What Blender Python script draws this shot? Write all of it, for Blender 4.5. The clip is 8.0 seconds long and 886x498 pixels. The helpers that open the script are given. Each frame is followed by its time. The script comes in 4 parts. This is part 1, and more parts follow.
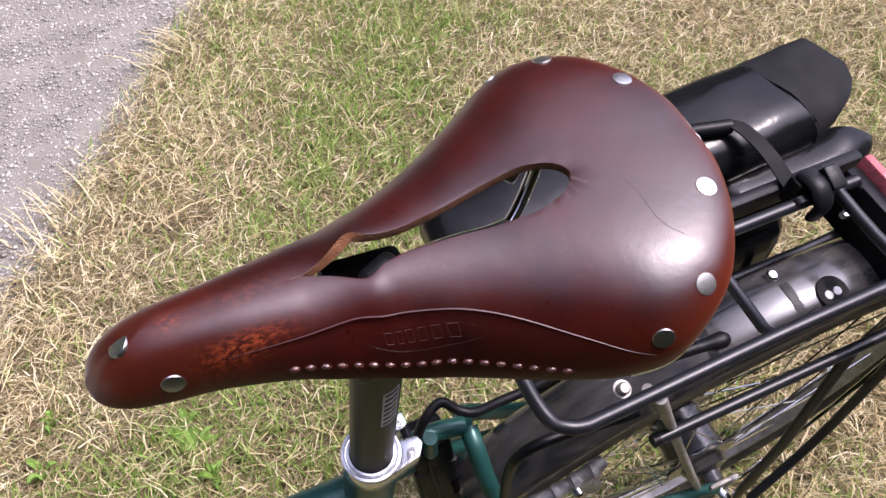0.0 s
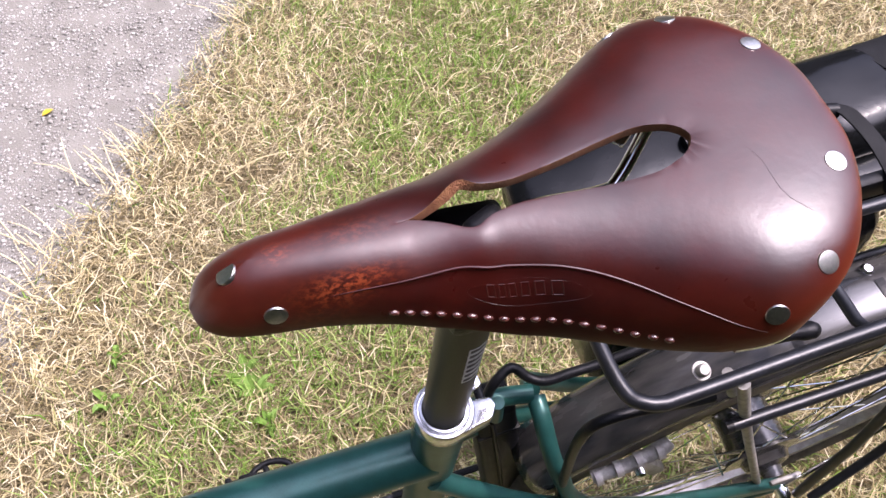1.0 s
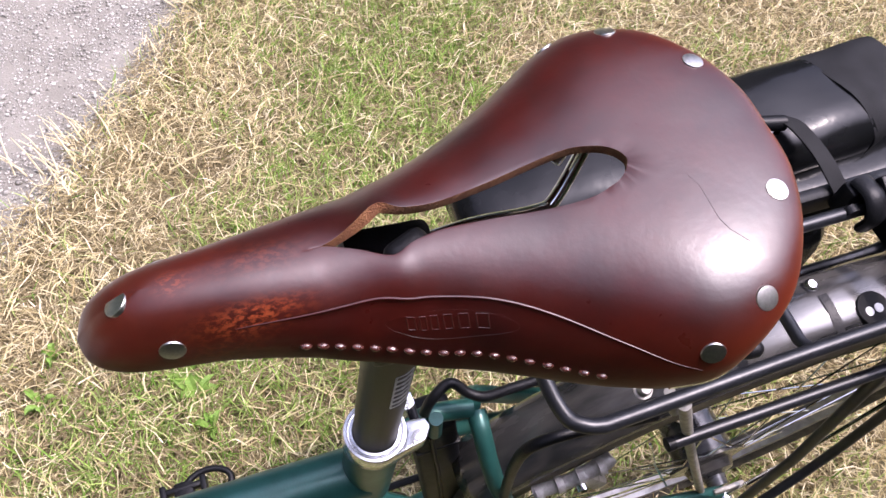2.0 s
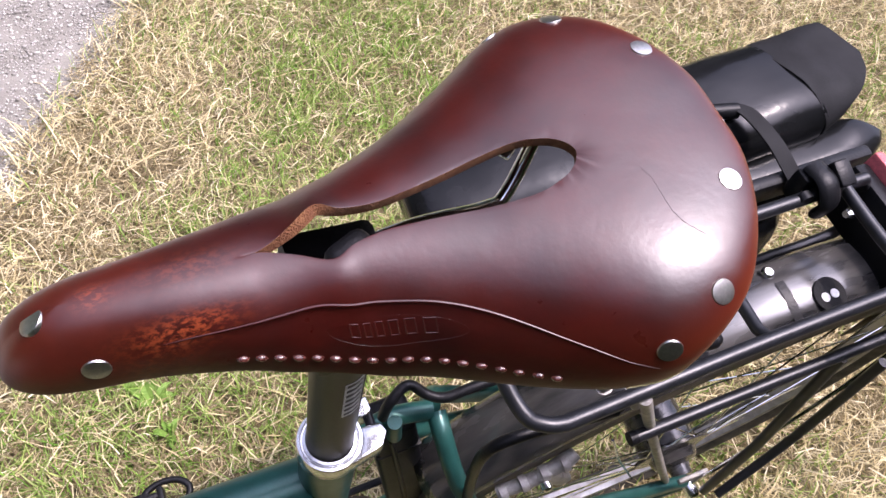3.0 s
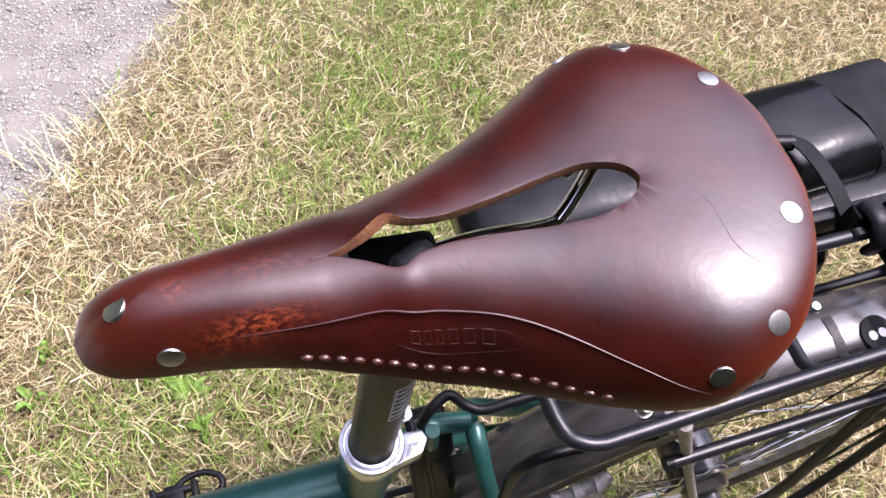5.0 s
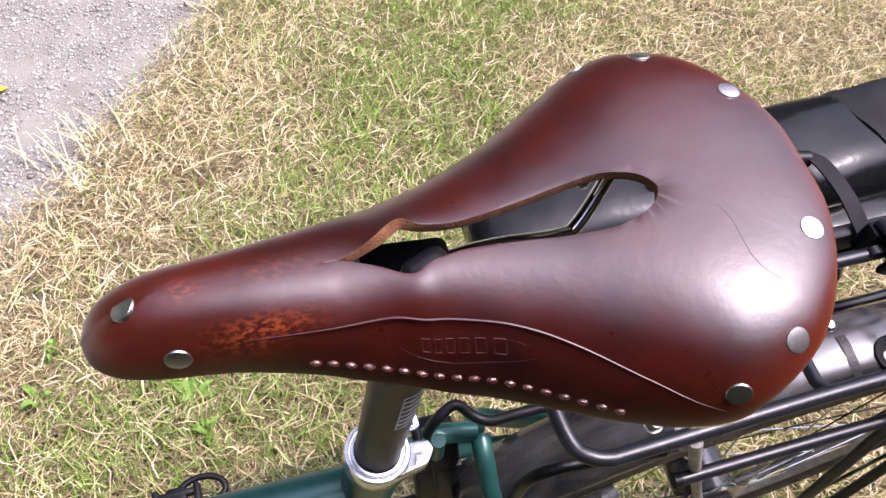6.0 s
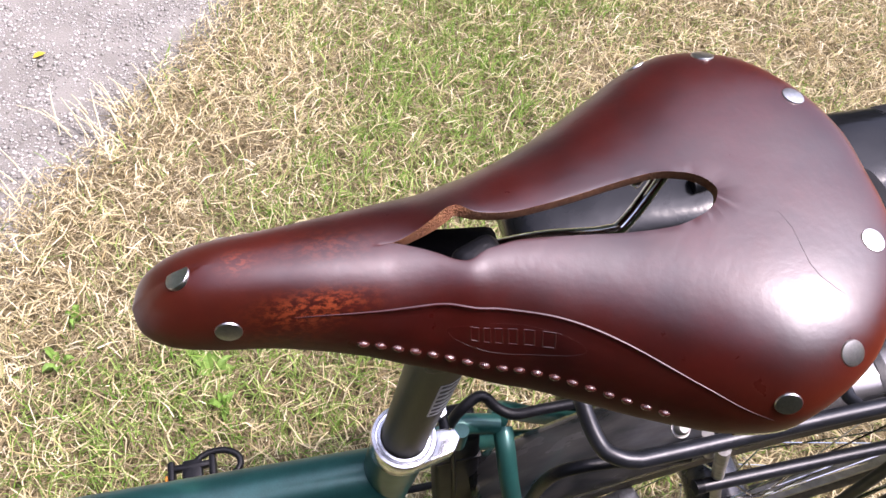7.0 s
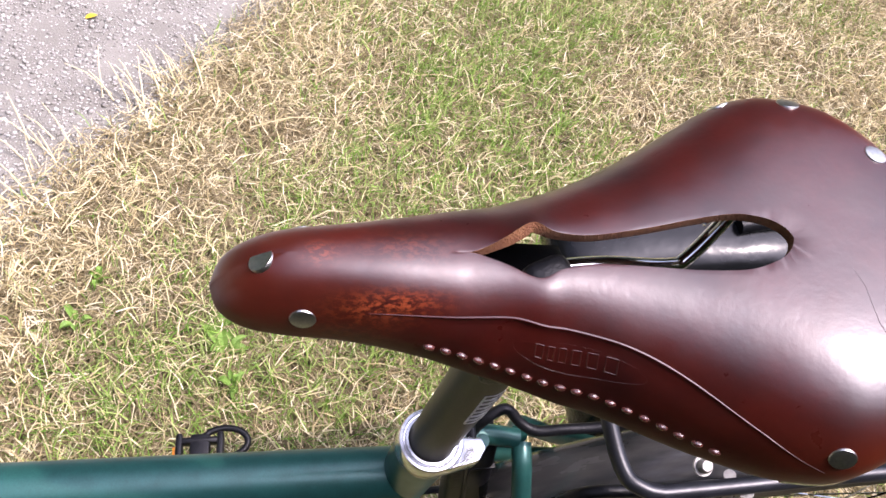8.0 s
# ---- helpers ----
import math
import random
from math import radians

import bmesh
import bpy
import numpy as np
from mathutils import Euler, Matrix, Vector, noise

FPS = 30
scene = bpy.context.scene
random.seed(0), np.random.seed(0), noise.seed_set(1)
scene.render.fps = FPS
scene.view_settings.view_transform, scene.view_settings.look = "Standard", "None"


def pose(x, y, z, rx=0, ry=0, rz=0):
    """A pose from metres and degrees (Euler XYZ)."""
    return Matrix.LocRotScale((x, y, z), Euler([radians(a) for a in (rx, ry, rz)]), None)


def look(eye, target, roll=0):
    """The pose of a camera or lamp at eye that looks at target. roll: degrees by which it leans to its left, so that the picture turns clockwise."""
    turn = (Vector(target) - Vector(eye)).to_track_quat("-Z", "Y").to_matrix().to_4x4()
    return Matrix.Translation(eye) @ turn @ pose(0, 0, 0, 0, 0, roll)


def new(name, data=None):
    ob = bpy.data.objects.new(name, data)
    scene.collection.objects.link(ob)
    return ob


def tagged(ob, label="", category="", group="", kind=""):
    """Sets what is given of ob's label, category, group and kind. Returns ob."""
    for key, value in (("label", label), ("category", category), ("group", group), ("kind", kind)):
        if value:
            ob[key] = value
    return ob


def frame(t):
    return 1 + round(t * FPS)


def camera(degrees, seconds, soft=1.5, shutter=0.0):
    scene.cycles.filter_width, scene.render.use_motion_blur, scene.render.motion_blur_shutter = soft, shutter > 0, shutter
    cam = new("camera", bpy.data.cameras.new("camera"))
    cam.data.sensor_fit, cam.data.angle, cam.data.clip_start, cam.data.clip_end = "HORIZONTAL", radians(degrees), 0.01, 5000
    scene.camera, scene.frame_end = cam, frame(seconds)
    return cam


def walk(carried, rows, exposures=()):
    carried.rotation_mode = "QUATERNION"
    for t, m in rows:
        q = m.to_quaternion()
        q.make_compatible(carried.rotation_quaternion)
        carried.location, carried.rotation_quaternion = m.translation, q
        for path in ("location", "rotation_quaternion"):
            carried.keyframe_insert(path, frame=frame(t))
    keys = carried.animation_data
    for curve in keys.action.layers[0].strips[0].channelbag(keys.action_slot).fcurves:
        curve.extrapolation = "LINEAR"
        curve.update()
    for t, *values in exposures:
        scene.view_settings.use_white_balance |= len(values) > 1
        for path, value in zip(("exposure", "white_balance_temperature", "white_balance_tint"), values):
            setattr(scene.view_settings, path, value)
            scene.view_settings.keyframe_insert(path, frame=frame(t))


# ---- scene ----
cam = camera(59.6, 8.0)
PATH = [
    (0, (0.0550, -0.2059, 1.2261), (0.5038, 0.6782, 0.1005), -3.73),
    (0.5, (0.0388, -0.2049, 1.2226), (0.4319, 0.6871, 0.0824), -3.37),
    (1, (0.0337, -0.1985, 1.2166), (0.3713, 0.6976, 0.0620), -3.82),
    (1.5, (0.0448, -0.1881, 1.2131), (0.4038, 0.6881, 0.0497), -1.64),
    (3, (0.0691, -0.1745, 1.1971), (0.5334, 0.6401, 0.0263), 2.25),
    (3.5, (0.0692, -0.1721, 1.2031), (0.5331, 0.6372, 0.0284), 2.26),
    (4, (0.0597, -0.1754, 1.2012), (0.5087, 0.6497, 0.0317), 2.44),
    (4.5, (0.0568, -0.1758, 1.2048), (0.4764, 0.6704, 0.0395), 2.22),
    (6, (0.0560, -0.1722, 1.2004), (0.4594, 0.7066, 0.0537), 3.28),
    (6.5, (0.0526, -0.1728, 1.1986), (0.4372, 0.7072, 0.0464), 4.02),
    (7, (0.0435, -0.1677, 1.1977), (0.4123, 0.7102, 0.0388), 5.48),
    (7.5, (0.0360, -0.1663, 1.1984), (0.3892, 0.7155, 0.0375), 6.25),
    (8, (0.0203, -0.1623, 1.2000), (0.3687, 0.7284, 0.0445), 11.43),
]
walk(cam, [(t, look(eye, target, roll)) for t, eye, target, roll in PATH], [(0, .12, 6450, 29), (.5, .38, 6450, 29), (2.5, .42, 6450, 29), (4, .45, 6450, 29), (6, .48, 6450, 29), (8, .50, 6450, 29)])

# ---- world, sun, exposure ----
SUN = Vector((.43, -.22, .87)).normalized()
world = bpy.data.worlds.new("sky")
scene.world = world
world.use_nodes = True
wn = world.node_tree.nodes
wl = world.node_tree.links
sky = wn.new("ShaderNodeTexSky")
sky.sky_type, sky.sun_disc = "NISHITA", False
sky.sun_elevation, sky.sun_rotation = math.asin(SUN.z), math.atan2(SUN.x, SUN.y)
sky.dust_density, sky.air_density = 1.6, 1.0
wn["Background"].inputs["Strength"].default_value = .15
# thin high cloud whitens the blue and scatters forward: brightest round the sun, dimmer away from it
SPREAD = .75
ray_dir = wn.new("ShaderNodeTexCoord")
toward = wn.new("ShaderNodeVectorMath")
toward.operation = "DOT_PRODUCT"
toward.inputs[1].default_value = SUN
wl.new(ray_dir.outputs["Generated"], toward.inputs[0])
denom = wn.new("ShaderNodeMath")
denom.operation = "MULTIPLY_ADD"
denom.inputs[1].default_value, denom.inputs[2].default_value = -2 * SPREAD, 1 + SPREAD ** 2
wl.new(toward.outputs["Value"], denom.inputs[0])
phase = wn.new("ShaderNodeMath")
phase.operation = "POWER"
phase.inputs[1].default_value = -1.5
wl.new(denom.outputs[0], phase.inputs[0])
glow = wn.new("ShaderNodeMix")
glow.data_type, glow.blend_type = "RGBA", "MULTIPLY"
glow.inputs["Factor"].default_value, glow.inputs["A"].default_value = 1, (1.32, 1.36, 1.56, 1)
wl.new(phase.outputs[0], glow.inputs["B"])
veil = wn.new("ShaderNodeMix")
veil.data_type, veil.blend_type = "RGBA", "ADD"
veil.inputs["Factor"].default_value = 1
wl.new(sky.outputs[0], veil.inputs["A"])
wl.new(glow.outputs["Result"], veil.inputs["B"])
wl.new(veil.outputs["Result"], wn["Background"].inputs["Color"])
sun = new("sun", bpy.data.lights.new("sun", "SUN"))
sun.data.energy, sun.data.angle, sun.data.color = 2.7, radians(1.0), (1, .93, .82)
sun.matrix_world = look(SUN * 10, (0, 0, 0))


# ---- materials ----
def material(name, colour, rough=.5, metal=0.0, scale=40, vary=.25, bump=.0, bump_scale=200, coat=0.0, spec=.5, second=None, stretch=(1, 1, 1), rough_vary=.15):
    """A surface with coarse stains, fine grain and relief; coordinates in metres of its object."""
    m = bpy.data.materials.new(name)
    m.use_nodes = True
    nt = m.node_tree
    b = nt.nodes["Principled BSDF"]
    co = nt.nodes.new("ShaderNodeTexCoord")
    mp = nt.nodes.new("ShaderNodeMapping")
    mp.inputs["Scale"].default_value = stretch
    nt.links.new(co.outputs["Object"], mp.inputs[0])
    big, fine = nt.nodes.new("ShaderNodeTexNoise"), nt.nodes.new("ShaderNodeTexNoise")
    big.inputs["Scale"].default_value, fine.inputs["Scale"].default_value = scale, bump_scale
    big.inputs["Detail"].default_value, fine.inputs["Detail"].default_value = 5, 3
    for n in (big, fine):
        nt.links.new(mp.outputs[0], n.inputs["Vector"])
    mix = nt.nodes.new("ShaderNodeMix")
    mix.data_type = "RGBA"
    ramp = nt.nodes.new("ShaderNodeMapRange")
    ramp.inputs["From Min"].default_value, ramp.inputs["From Max"].default_value = .35, .65
    nt.links.new(big.outputs["Fac"], ramp.inputs["Value"])
    other = second or tuple(c * (1 - vary) for c in colour)
    mix.inputs["A"].default_value, mix.inputs["B"].default_value = (*colour, 1), (*other, 1)
    nt.links.new(ramp.outputs[0], mix.inputs["Factor"])
    grain = nt.nodes.new("ShaderNodeMix")
    grain.data_type, grain.blend_type = "RGBA", "MULTIPLY"
    grain.inputs["Factor"].default_value = .35
    nt.links.new(mix.outputs["Result"], grain.inputs["A"])
    nt.links.new(fine.outputs["Fac"], grain.inputs["B"])
    gain = nt.nodes.new("ShaderNodeMix")
    gain.data_type, gain.blend_type = "RGBA", "MULTIPLY"
    gain.inputs["Factor"].default_value, gain.inputs["B"].default_value = 1, (1.2, 1.2, 1.2, 1)
    nt.links.new(grain.outputs["Result"], gain.inputs["A"])
    nt.links.new(gain.outputs["Result"], b.inputs["Base Color"])
    rr = nt.nodes.new("ShaderNodeMapRange")
    rr.inputs["To Min"].default_value, rr.inputs["To Max"].default_value = max(.02, rough * (1 - rough_vary)), min(1, rough * (1 + rough_vary))
    nt.links.new(big.outputs["Fac"], rr.inputs["Value"])
    nt.links.new(rr.outputs[0], b.inputs["Roughness"])
    b.inputs["Metallic"].default_value = metal
    b.inputs["Specular IOR Level"].default_value = spec
    b.inputs["Coat Weight"].default_value = coat
    b.inputs["Coat Roughness"].default_value = .12
    if bump:
        bp = nt.nodes.new("ShaderNodeBump")
        bp.inputs["Strength"].default_value, bp.inputs["Distance"].default_value = bump, .002
        nt.links.new(fine.outputs["Fac"], bp.inputs["Height"])
        nt.links.new(bp.outputs[0], b.inputs["Normal"])
    return m


def leather():
    """Waxed brown hide: redder with wear at the rim and nose, sunlit orange put into the rear rim, rubbed patches on
    the nose.
    """
    m = material("saddle_leather", (.048, .0054, .0034), .38, scale=26, bump=.045, bump_scale=380, second=(.022, .0026, .0021), coat=.85, spec=.12, rough_vary=.2)
    nt = m.node_tree
    b = nt.nodes["Principled BSDF"]
    b.inputs["Coat Roughness"].default_value, b.inputs["Coat IOR"].default_value = .20, 1.6
    base = b.inputs["Base Color"].links[0].from_socket
    # the wax lies unevenly: its gloss and relief vary in soft clouds
    wax_co, wax = nt.nodes.new("ShaderNodeTexCoord"), nt.nodes.new("ShaderNodeTexNoise")
    wax.inputs["Scale"].default_value, wax.inputs["Detail"].default_value, wax.inputs["Roughness"].default_value = 70, 6, .6
    nt.links.new(wax_co.outputs["Object"], wax.inputs["Vector"])
    cloud = nt.nodes.new("ShaderNodeMapRange")
    cloud.inputs["From Min"].default_value, cloud.inputs["From Max"].default_value = .3, .7
    cloud.inputs["To Min"].default_value, cloud.inputs["To Max"].default_value = .27, .40
    nt.links.new(wax.outputs["Fac"], cloud.inputs["Value"])
    nt.links.new(cloud.outputs[0], b.inputs["Coat Roughness"])
    dent = nt.nodes.new("ShaderNodeBump")
    dent.inputs["Strength"].default_value, dent.inputs["Distance"].default_value = .12, .0022
    nt.links.new(wax.outputs["Fac"], dent.inputs["Height"])
    nt.links.new(dent.outputs[0], b.inputs["Coat Normal"])
    tint = nt.nodes.new("ShaderNodeAttribute")
    tint.attribute_name = "worn_and_lit"
    sep = nt.nodes.new("ShaderNodeSeparateColor")
    nt.links.new(tint.outputs["Color"], sep.inputs[0])
    # clear coat weakened low on the near skirt to cut reflected light there
    thin = nt.nodes.new("ShaderNodeMapRange")
    thin.inputs["To Min"].default_value, thin.inputs["To Max"].default_value = .82, .10
    nt.links.new(sep.outputs[2], thin.inputs["Value"])
    nt.links.new(thin.outputs[0], b.inputs["Coat Weight"])
    co = nt.nodes.new("ShaderNodeTexCoord")
    no = nt.nodes.new("ShaderNodeTexNoise")
    no.inputs["Scale"].default_value, no.inputs["Detail"].default_value, no.inputs["Roughness"].default_value = 45, 4, .55
    nt.links.new(co.outputs["Object"], no.inputs["Vector"])
    warm = nt.nodes.new("ShaderNodeMath")
    warm.operation = "MULTIPLY"
    up = nt.nodes.new("ShaderNodeMapRange")
    up.inputs["From Min"].default_value, up.inputs["From Max"].default_value, up.inputs["To Min"].default_value = .25, .7, .45
    nt.links.new(no.outputs["Fac"], up.inputs["Value"])
    nt.links.new(up.outputs[0], warm.inputs[0])
    nt.links.new(sep.outputs[0], warm.inputs[1])
    m1 = nt.nodes.new("ShaderNodeMix")
    m1.data_type = "RGBA"
    # orange of wear, with sunlight put into it at the rear rim
    m1.inputs["B"].default_value = (.215, .040, .014, 1)
    nt.links.new(warm.outputs[0], m1.inputs["Factor"])
    nt.links.new(base, m1.inputs["A"])
    # rubbed flecks
    no2 = nt.nodes.new("ShaderNodeTexNoise")
    no2.inputs["Scale"].default_value, no2.inputs["Detail"].default_value, no2.inputs["Roughness"].default_value = 760, 6, .75
    mp = nt.nodes.new("ShaderNodeMapping")
    mp.inputs["Scale"].default_value = (.45, .8, .8)
    nt.links.new(co.outputs["Object"], mp.inputs[0])
    nt.links.new(mp.outputs[0], no2.inputs["Vector"])
    sh = nt.nodes.new("ShaderNodeMapRange")
    sh.inputs["From Min"].default_value, sh.inputs["From Max"].default_value = .465, .565
    nt.links.new(no2.outputs["Fac"], sh.inputs["Value"])
    rub = nt.nodes.new("ShaderNodeMath")
    rub.operation = "MULTIPLY"
    nt.links.new(sh.outputs[0], rub.inputs[0])
    nt.links.new(sep.outputs[1], rub.inputs[1])
    m2 = nt.nodes.new("ShaderNodeMix")
    m2.data_type = "RGBA"
    m2.inputs["B"].default_value = (.25, .050, .016, 1)
    nt.links.new(rub.outputs[0], m2.inputs["Factor"])
    nt.links.new(m1.outputs["Result"], m2.inputs["A"])
    nt.links.new(m2.outputs["Result"], b.inputs["Base Color"])
    return m


def by_piece(name, colours, rough=.6, spec=.3, translucent=0.0):
    """Colour that differs from piece to piece of one mesh."""
    m = bpy.data.materials.new(name)
    m.use_nodes = True
    nt = m.node_tree
    b = nt.nodes["Principled BSDF"]
    g = nt.nodes.new("ShaderNodeNewGeometry")
    r = nt.nodes.new("ShaderNodeValToRGB")
    els = r.color_ramp.elements
    while len(els) < len(colours):
        els.new(.5)
    for i, c in enumerate(colours):
        els[i].position, els[i].color = i / (len(colours) - 1), (*c, 1)
    nt.links.new(g.outputs["Random Per Island"], r.inputs[0])
    co = nt.nodes.new("ShaderNodeTexCoord")
    no = nt.nodes.new("ShaderNodeTexNoise")
    no.inputs["Scale"].default_value = 120
    nt.links.new(co.outputs["Object"], no.inputs["Vector"])
    mx = nt.nodes.new("ShaderNodeMix")
    mx.data_type, mx.blend_type = "RGBA", "MULTIPLY"
    mx.inputs["Factor"].default_value = .5
    up = nt.nodes.new("ShaderNodeMapRange")
    up.inputs["To Min"].default_value, up.inputs["To Max"].default_value = .5, 1.4
    nt.links.new(no.outputs["Fac"], up.inputs["Value"])
    nt.links.new(r.outputs[0], mx.inputs["A"])
    nt.links.new(up.outputs[0], mx.inputs["B"])
    nt.links.new(mx.outputs["Result"], b.inputs["Base Color"])
    b.inputs["Roughness"].default_value, b.inputs["Specular IOR Level"].default_value = rough, spec
    if translucent:
        tr = nt.nodes.new("ShaderNodeBsdfTranslucent")
        nt.links.new(mx.outputs["Result"], tr.inputs["Color"])
        ms = nt.nodes.new("ShaderNodeMixShader")
        ms.inputs[0].default_value = translucent
        out = nt.nodes["Material Output"]
        nt.links.new(b.outputs[0], ms.inputs[1])
        nt.links.new(tr.outputs[0], ms.inputs[2])
        nt.links.new(ms.outputs[0], out.inputs[0])
    return m


LEATHER = leather()
THREAD = material("waxed_thread", (.085, .026, .020), .20, spec=1.0, scale=400, vary=.4, bump=.2, bump_scale=1500)
RAW_HIDE = material("raw_hide_edge", (.27, .115, .045), .9, scale=300, bump=1.0, bump_scale=1400, second=(.20, .075, .03))
NICKEL = material("nickel_rivet", (.72, .71, .66), .30, 1.0, scale=400, vary=.15, bump=.04, bump_scale=900)
CHROME = material("chrome", (.80, .80, .80), .12, 1.0, scale=120, vary=.15)
ALLOY = material("polished_alloy", (.78, .79, .80), .24, 1.0, scale=150, vary=.12, bump=.03, bump_scale=800)
BRUSHED = material("grey_alloy", (.42, .405, .375), .55, .4, scale=120, vary=.35, bump=.15, bump_scale=500)
GREEN = material("green_frame_paint", (.020, .105, .090), .38, 0.3, scale=60, vary=.2, coat=.12, bump=.02, bump_scale=900)
BLACK_GLOSS = material("gloss_black_mudguard", (.014, .0145, .016), .24, scale=38, vary=.3, second=(.072, .069, .065), coat=.5, rough_vary=.6, stretch=(.35, 1.6, .35))
BLACK_TUBE = material("black_powder_coat", (.014, .0155, .019), .36, scale=90, vary=.35, bump=.06, bump_scale=700)
BLACK_PLASTIC = material("black_plastic", (.008, .0085, .010), .42, spec=.22, scale=80, vary=.3, bump=.15, bump_scale=500)
DARK_POST = material("anodised_post", (.022, .020, .018), .44, .15, scale=70, vary=.25, bump=.05, bump_scale=900, stretch=(1, 1, .15))
DUSTY_PANEL = material("dusty_black_plastic", (.085, .074, .060), .6, spec=.25, scale=30, second=(.17, .145, .11), bump=.2, bump_scale=600, stretch=(.5, 1, 1.5))
DULL_RIM = material("dull_alloy_rim", (.42, .41, .39), .5, .6, scale=60, second=(.27, .26, .24), bump=.1, bump_scale=500)
RUBBER = material("tyre_rubber", (.030, .029, .028), .75, scale=50, second=(.10, .09, .075), bump=.3, bump_scale=400)
TARP = material("black_tarpaulin", (.005, .0055, .006), .20, spec=.22, scale=25, vary=.3, bump=.25, bump_scale=45, second=(.008, .0085, .009))
TARP_MATT = material("matt_black_cloth", colour=(.008, .0085, .0095), rough=.7, spec=.2, scale=40, vary=.3, bump=.25, bump_scale=900)
WHITE = material("white_print", (.70, .70, .68), .5, scale=300, vary=.2)
RED = material("red_reflector", (.70, .16, .18), .2, scale=300, vary=.25, bump=.5, bump_scale=900)
SOIL = material("soil_and_thatch", (.20, .165, .09), .95, scale=9, bump=1.0, bump_scale=160, second=(.11, .095, .048))
GRAVEL = material("gravel_path", (.245, .235, .20), .95, scale=9, bump=1.0, bump_scale=240, second=(.20, .19, .16))
STRAW = by_piece("dry_grass", [(.38, .30, .145), (.62, .52, .28), (.82, .72, .45), (.49, .41, .205), (.91, .83, .59), (.56, .48, .25)], .75, .15, .2)
LITTER = by_piece("brown_litter", [(.13, .10, .052), (.25, .20, .11), (.19, .15, .078), (.38, .32, .19)], .85, .1, .1)
BLADE = by_piece("green_grass", [(.10, .23, .028), (.24, .40, .07), (.44, .54, .17), (.16, .34, .045), (.48, .53, .21)], .7, .15, .25)
WOODS = by_piece("tree_leaves", [(.045, .075, .022), (.07, .11, .03), (.10, .14, .045)], .6, .3, .2)
WEED = by_piece("weed_leaf", [(.15, .29, .045), (.25, .40, .09)], .5, .4, .2)
STONE = by_piece("pebbles", [(.30, .288, .25), (.25, .24, .21), (.42, .405, .36), (.34, .326, .285), (.70, .68, .63), (.40, .385, .34), (.56, .54, .49), (.36, .345, .30)], .85, .3)


# ---- saddle's shape ----
# saddle cover, half plan: inner x, inner half width, rim x, rim half width, rim height, squareness
STATIONS = [
    (.0300, .0000, .0011, .0000, .9788, 1.40), (.0310, .0000, .0042, .0093, .9775, 1.67),
    (.0330, .0000, .0131, .0154, .9759, 1.87), (.0380, .0000, .0273, .0186, .9746, 2.15),
    (.0550, .0000, .0511, .0211, .9721, 2.34), (.0800, .0000, .0777, .0267, .9681, 2.28),
    (.0935, .0000, .0944, .0317, .9641, 2.13), (.1065, .0048, .1083, .0357, .9608, 1.85),
    (.1180, .0105, .1200, .0397, .9583, 1.74), (.1270, .0075, .1295, .0431, .9563, 1.85),
    (.1400, .0060, .1421, .0473, .9550, 2.05), (.1600, .0080, .1588, .0549, .9546, 2.15),
    (.1800, .0108, .1765, .0639, .9554, 2.30), (.1960, .0118, .1942, .0729, .9591, 2.45),
    (.2060, .0095, .2105, .0801, .9647, 2.75), (.2105, .0073, .2313, .0828, .9732, 3.10),
    (.2135, .0047, .2556, .0703, .9872, 3.50), (.2150, .0024, .2714, .0472, .9971, 4.00),
    (.2156, .0009, .2798, .0215, 1.0021, 4.40), (.2158, .0000, .2807, .0000, 1.0026, 4.50)]
# the crease in the skirt: place along the outline, share of the way to the rim
CREASE = [(4.2, 0.604), (4.88, 0.54), (6.04, 0.458), (7.58, 0.384), (9.74, 0.414), (10.64, 0.44), (11.6, 0.51), (12.58, 0.618), (13.66, 0.752), (14.36, 0.87)]
RIDGE = [(-.02, 1.001), (.0, 1.002), (.03, 1.0035), (.06, 1.003), (.097, 1.001), (.13, 1.0015), (.17, 1.0035), (.21, 1.0085), (.25, 1.0115), (.29, 1.0125), (.33, 1.013)]


def smooth(rows, k):
    """Catmull-Rom value of the rows at the running number k."""
    k = min(max(k, 0.0), len(rows) - 1.0)
    i = min(int(k), len(rows) - 2)
    t = k - i
    p = [np.array(rows[min(max(j, 0), len(rows) - 1)], float) for j in (i - 1, i, i + 1, i + 2)]
    return .5 * (2 * p[1] + (p[2] - p[0]) * t + (2 * p[0] - 5 * p[1] + 4 * p[2] - p[3]) * t * t + (3 * p[1] - p[0] - 3 * p[2] + p[3]) * t ** 3)


def ridge(x):
    xs = [r[0] for r in RIDGE]
    i = max(0, min(len(xs) - 2, sum(1 for v in xs if v <= x) - 1))
    return float(smooth([(r[1],) for r in RIDGE], i + (x - xs[i]) / (xs[i + 1] - xs[i]))[0])


CREASE_K, CREASE_S = [[float(v) for v in c] for c in zip(*(smooth(CREASE, i / 8) for i in range(8 * len(CREASE) - 7)))]


